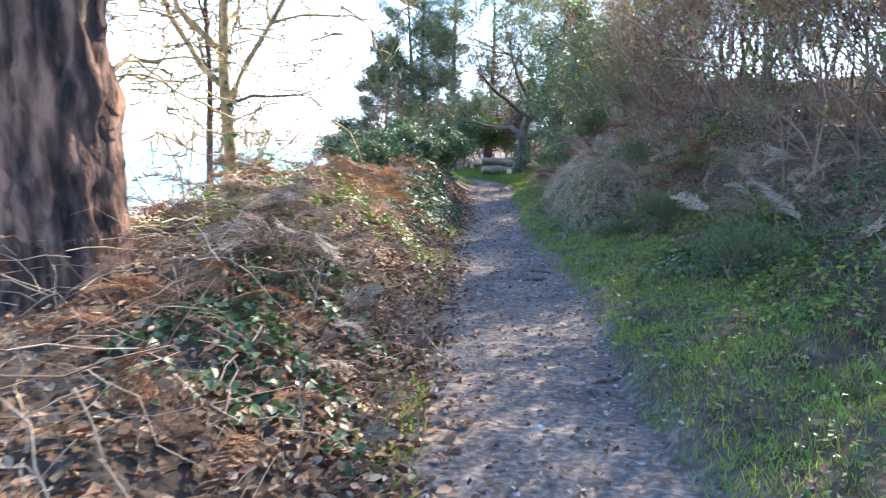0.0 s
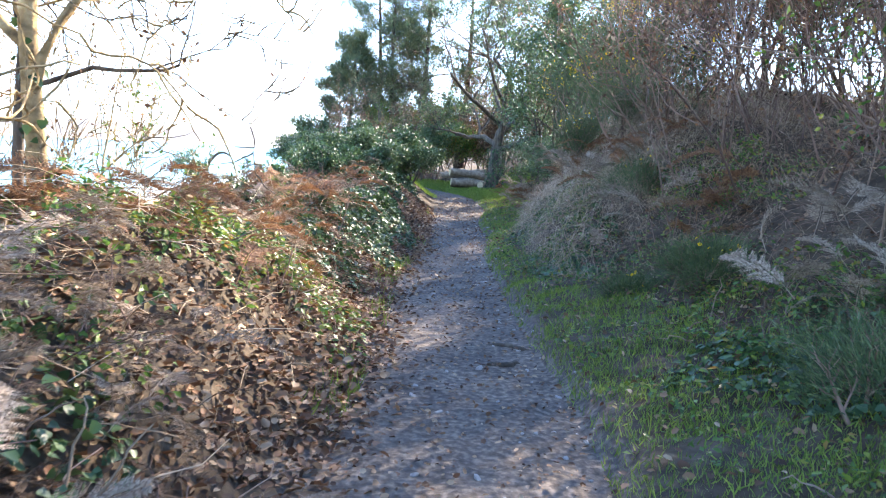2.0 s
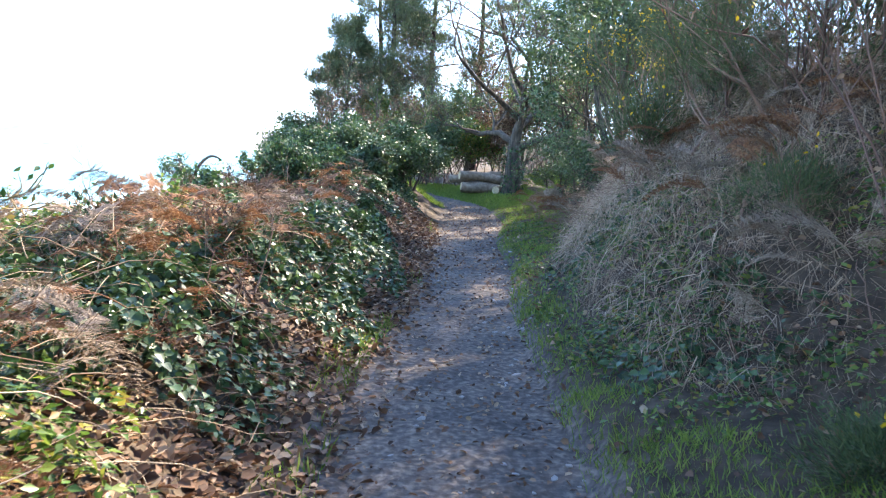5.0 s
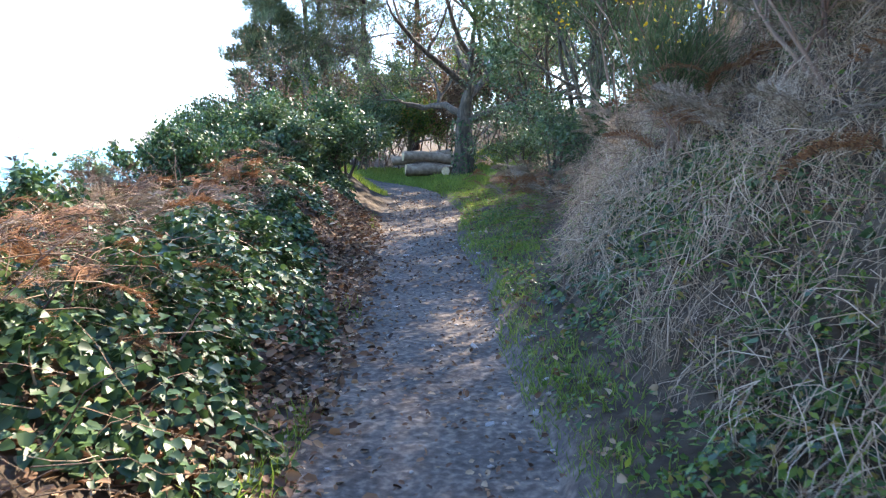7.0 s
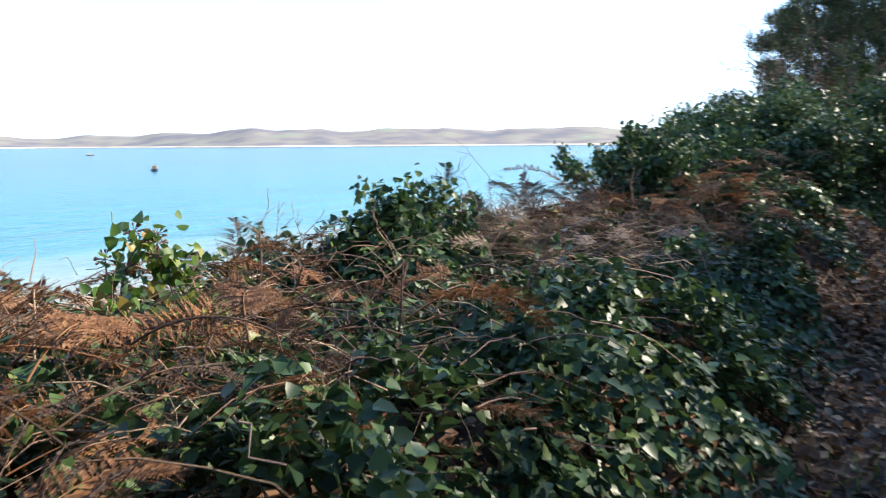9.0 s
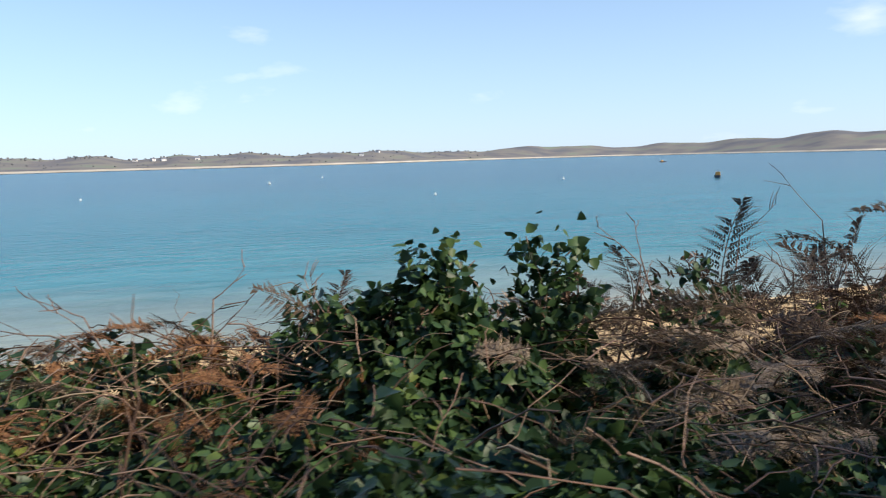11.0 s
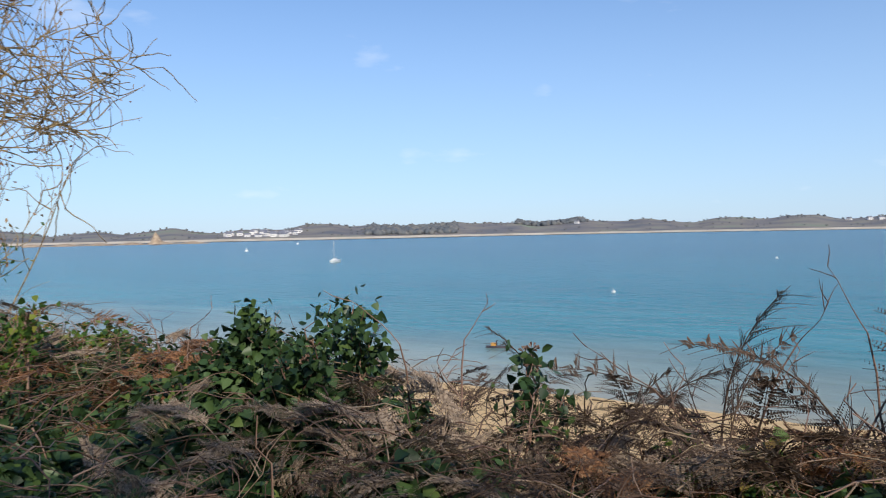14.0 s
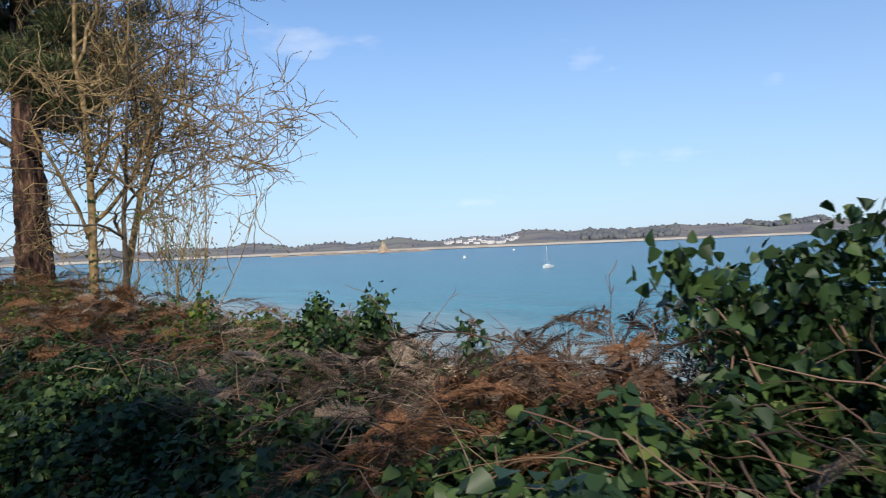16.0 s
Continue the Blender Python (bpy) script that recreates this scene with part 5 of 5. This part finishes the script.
# ---- log pile ----
def log(x, y, z, yaw, tilt, length, r, seed):
    gen = np.random.default_rng(seed)
    t = thing("log", (x, y, z), "pale sawn log lying in the pile under the oak", "log", "log pile")
    t.rotation_euler = (0, radians(tilt), radians(yaw))
    u = np.linspace(-0.5, 0.5, 12)
    ln = np.stack([u * length, gen.normal(0, 0.012, 12), gen.normal(0, 0.012, 12)], -1)
    rr = r * (1 + gen.normal(0, 0.04, 12))
    stems("bark", ln[None], rr[None], LOGBARK, t, sides=12)
    for sgn, k in ((-1, 0), (1, -1)):
        bm = bmesh.new()
        bmesh.ops.create_circle(bm, cap_ends=True, segments=16, radius=rr[k] * 1.02)
        bmesh.ops.transform(bm, matrix=Matrix.Translation(Vector(ln[k]) + Vector((0.003 * sgn, 0, 0))) @ pose(0, 0, 0, 0, 90 * sgn, 0), verts=bm.verts)
        part("sawn_end", bm, LOGEND, t, "pale sawn end")


LG = np.random.default_rng(500)
for i, (lx, ly, dz, w, tl, ln_, r) in enumerate([(1.9, 26.9, 0.16, 8, 2, 1.9, 0.15), (2.0, 27.4, 0.17, -6, -1.90, 2.1, 0.16), (1.8, 27.15, 0.45, 14, 6, 1.8, 0.14), (2.3, 26.6, 0.12, 60, 3, 1.3, 0.11), (1.6, 27.6, 0.5, -12, -6.90, 1.9, 0.12), (4.4, 27.3, 0.30, 10, 3, 2.4, 0.10)]):
    log(lx + 0.25, ly, float(height(lx + 0.25, ly)) + dz, w, tl, ln_ * 0.78, r * 0.9, 510 + i)

for ob in list(scene.objects):
    if ob.parent and ob.name.split(".")[0] in ("branches", "stems", "stalks", "spines", "leaves", "flowers", "twigs", "crown"):
        ob["kind"] = "stuff"


# ---- far things on and across the water ----
def far_at(yaw, dist, z=SEA):
    w = far_way(yaw)
    return Vector((0.5 + float(w[0]) * dist, 16.5 + float(w[1]) * dist, z))


def hull(bm, length, beam, depth, sheer=0.15):
    n = 10
    rows = []
    for i in range(n + 1):
        u = i / n
        b = beam * 0.5 * (math.sin(math.pi * min(u * 0.62 + 0.32, 1.0)) ** 0.8)
        xx = (u - 0.5) * length
        zz = depth + sheer * (u - 0.4) ** 2 * 4 * depth
        rows.append([bm.verts.new(p) for p in ((xx, -b, zz), (xx, -b * 0.7, -0.1), (xx, b * 0.7, -0.1), (xx, b, zz))])
    for a, c in zip(rows, rows[1:]):
        for k in range(4):
            bm.faces.new((a[k], a[(k + 1) % 4], c[(k + 1) % 4], c[k]))
    bm.faces.new(rows[0])
    bm.faces.new(rows[-1][::-1])
    bmesh.ops.recalc_face_normals(bm, faces=bm.faces)


def boxed(bm, cx, cy, cz, sx, sy, sz, taper=1.0):
    r = bmesh.ops.create_cube(bm, size=1)
    for v in r["verts"]:
        k = taper if v.co.z > 0 else 1
        v.co = Vector((cx + v.co.x * sx * k, cy + v.co.y * sy * k, cz + v.co.z * sz))


def rod(parent, name, a, b, r, mat):
    return stems(name, np.array([[a, b]], float), np.array([[r, r * 0.8]]), mat, parent, sides=6)


def sailboat(at, yaw, length, label):
    t = thing("sailboat", at, label, "boat")
    t.rotation_euler.z = radians(yaw)
    bm = bmesh.new()
    hull(bm, length, length * 0.32, length * 0.14)
    part("hull", bm, WHITE, t)
    bm = bmesh.new()
    boxed(bm, 0.1, 0, length * 0.18, length * 0.36, length * 0.18, length * 0.09, 0.8)
    part("cabin", bm, WHITE, t)
    rod(t, "mast", (0.3, 0, length * 0.1), (0.3, 0, length * 1.25), 0.07, METAL)
    rod(t, "boom", (0.3, 0, length * 0.32), (-length * 0.4, 0, length * 0.30), 0.06, METAL)
    rod(t, "forestay", (0.3, 0, length * 1.2), (length * 0.48, 0, length * 0.16), 0.015, METAL)


sailboat(far_at(133.2, 225), 15, 5.2, "small white sailboat moored with bare mast")


def workboat(at, yaw, length, label):
    t = thing("motorboat", at, label, "boat", "dark boats in the bay")
    t.rotation_euler.z = radians(yaw)
    bm = bmesh.new()
    hull(bm, length, length * 0.3, length * 0.1)
    part("hull", bm, DARKPAINT, t)
    bm = bmesh.new()
    boxed(bm, -length * 0.15, 0, length * 0.17, length * 0.25, length * 0.2, length * 0.14, 0.85)
    part("wheelhouse", bm, ORANGE, t, "orange-buff wheelhouse")
    rod(t, "mast", (0, 0, length * 0.1), (0, 0, length * 0.36), 0.05, DARKPAINT)


workboat(far_at(55.0, 250), 140, 7.2, "low dark motorboat with a buff wheelhouse, moored")
workboat(far_at(58.5, 650), 100, 7.0, "far dark motorboat, a speck on the bay")
workboat(far_at(120.5, 53), 110, 1.5, "small dark dinghy on the water")


def buoy(at, r, mat, label):
    t = thing("buoy", at, label, "buoy", "mooring buoys")
    bm = bmesh.new()
    bmesh.ops.create_uvsphere(bm, u_segments=12, v_segments=8, radius=r)
    part("float", bm, mat, t, smooth=True)
    bm = bmesh.new()
    bmesh.ops.create_cone(bm, cap_ends=True, segments=8, radius1=r * 0.3, radius2=r * 0.15, depth=r)
    bmesh.ops.translate(bm, verts=bm.verts, vec=(0, 0, r * 1.3))
    part("ring", bm, METAL, t)


for w, dd, r in [(112.0, 100, 0.25), (139.7, 420, 0.9), (136.0, 700, 1.0), (88, 300, 0.5), (84, 380, 0.5), (76, 170, 0.3), (66, 260, 0.4), (101, 210, 0.3)]:
    buoy(far_at(w, dd, SEA + r * 0.3), r, WHITE, "small white mooring buoy on the water")


def far_house(yaw, off, w, dp, h, seed):
    gen = np.random.default_rng(seed)
    d, hh = far_shore(np.array(yaw))
    u = min(max((off - 26) / 420, 0), 1)
    z = SEA + 4 + (float(hh) - 4) * float(sm(u * 0.9 + 0.1)) - 1
    p = far_way(yaw) * (float(d) + off)
    t = thing("house", (p[0], p[1], z), "white house with grey slate roof on the far shore", "house", "houses on the far shore")
    t.rotation_euler.z = radians(yaw + gen.normal(0, 25))
    bm = bmesh.new()
    boxed(bm, 0, 0, h / 2, w, dp, h)
    part("wall", bm, RENDERED, t)
    bm = bmesh.new()
    a = [bm.verts.new(q) for q in ((-w / 2 - 0.3, -dp / 2 - 0.3, h), (w / 2 + 0.3, -dp / 2 - 0.3, h), (w / 2 + 0.3, dp / 2 + 0.3, h), (-w / 2 - 0.3, dp / 2 + 0.3, h), (-w / 2 - 0.3, 0, h + dp * 0.42), (w / 2 + 0.3, 0, h + dp * 0.42))]
    for q in ((0, 1, 5, 4), (2, 3, 4, 5), (1, 2, 5), (3, 0, 4), (3, 2, 1, 0)):
        bm.faces.new([a[k] for k in q])
    roof = part("roof", bm, SLATE, t, "grey slate roof")
    bm = bmesh.new()
    boxed(bm, w * 0.4, 0, h + dp * 0.42, 0.9, 0.9, 2.2)
    part("chimney", bm, RENDERED, roof)
    for k in (-0.28, 0.0, 0.28):
        bm = bmesh.new()
        boxed(bm, w * k, -dp / 2 - 0.05, h * 0.55, 1.2, 0.12, 1.5)
        part("window", bm, GLASS_DARK, t)


HG = np.random.default_rng(600)
for i in range(26):
    w = HG.uniform(135.4, 140.8)
    far_house(w, HG.uniform(70, 250), HG.uniform(8, 14), HG.uniform(6, 8), HG.uniform(4, 6.5), 610 + i)
for i, w in enumerate([94.3, 95.0, 96.2, 92.0, 114.5, 79.0, 80.2, 126.5]):
    far_house(w, 240 + 30 * (i % 3), 10, 7, 5, 650 + i)


def far_wood(y0, y1, off0, off1, n, size, seed, label):
    """A wood on the far hills: many lumpy tree crowns in one mesh."""
    gen = np.random.default_rng(seed)
    bm = bmesh.new()
    bmesh.ops.create_icosphere(bm, subdivisions=1, radius=1)
    tv, tf = np.array([v.co[:] for v in bm.verts]), np.array([[v.index for v in f.verts] for f in bm.faces])
    bm.free()
    yaw, off = gen.uniform(y0, y1, n), gen.uniform(off0, off1, n)
    d, h = far_shore(yaw)
    z = SEA + 4 + (h - 4) * sm(np.clip((off - 26) / 420, 0, 1) * 0.9 + 0.1)
    w = far_way(yaw)
    s = gen.uniform(0.6, 1.3, n) * size
    c = np.stack([w[:, 0] * (d + off), w[:, 1] * (d + off), z + s * 0.4], -1)
    jit = 1 + gen.normal(0, 0.18, (n, len(tv), 1))
    v = c[:, None] + tv[None] * jit * s[:, None, None] * np.array([1, 1, 0.85])
    f = tf[None] + (np.arange(n) * len(tv))[:, None, None]
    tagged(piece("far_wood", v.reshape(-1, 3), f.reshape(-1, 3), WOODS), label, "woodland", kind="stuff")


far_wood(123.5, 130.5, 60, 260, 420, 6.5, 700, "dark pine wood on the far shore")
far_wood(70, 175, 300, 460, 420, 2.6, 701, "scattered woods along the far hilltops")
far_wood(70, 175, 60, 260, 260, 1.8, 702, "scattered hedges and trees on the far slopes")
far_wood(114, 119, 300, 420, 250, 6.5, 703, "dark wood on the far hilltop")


def islet():
    """The low spit with a ruddy rock, before the village."""
    gen = np.random.default_rng(720)
    n, k = 60, 16
    yaws = np.linspace(141.8, 154, n)
    rows = []
    for j in range(k):
        u = j / (k - 1)
        wid = 60 * np.sin(np.linspace(0.05, 3.0, n)) ** 0.5
        rr = 1010 + u * wid
        z = SEA - 0.3 + 3.2 * math.sin(math.pi * u) * (0.6 + 0.4 * np.sin(yaws * 3))
        z = z + 15 * np.exp(-((yaws - 145.5) / 0.28) ** 2) * math.sin(math.pi * u) + gen.uniform(0, 0.6, n)
        w = far_way(yaws)
        rows.append(np.stack([w[:, 0] * rr, w[:, 1] * rr, z], -1))
    v = np.array(rows)
    i = (np.arange(k - 1)[:, None] * n + np.arange(n - 1)[None]).ravel()
    tagged(piece("rocky_spit", v.reshape(-1, 3), np.stack([i, i + n, i + n + 1, i + 1], -1), ROCK), "low sandy spit with a ruddy rock across the bay", "islet", kind="structure")


islet()
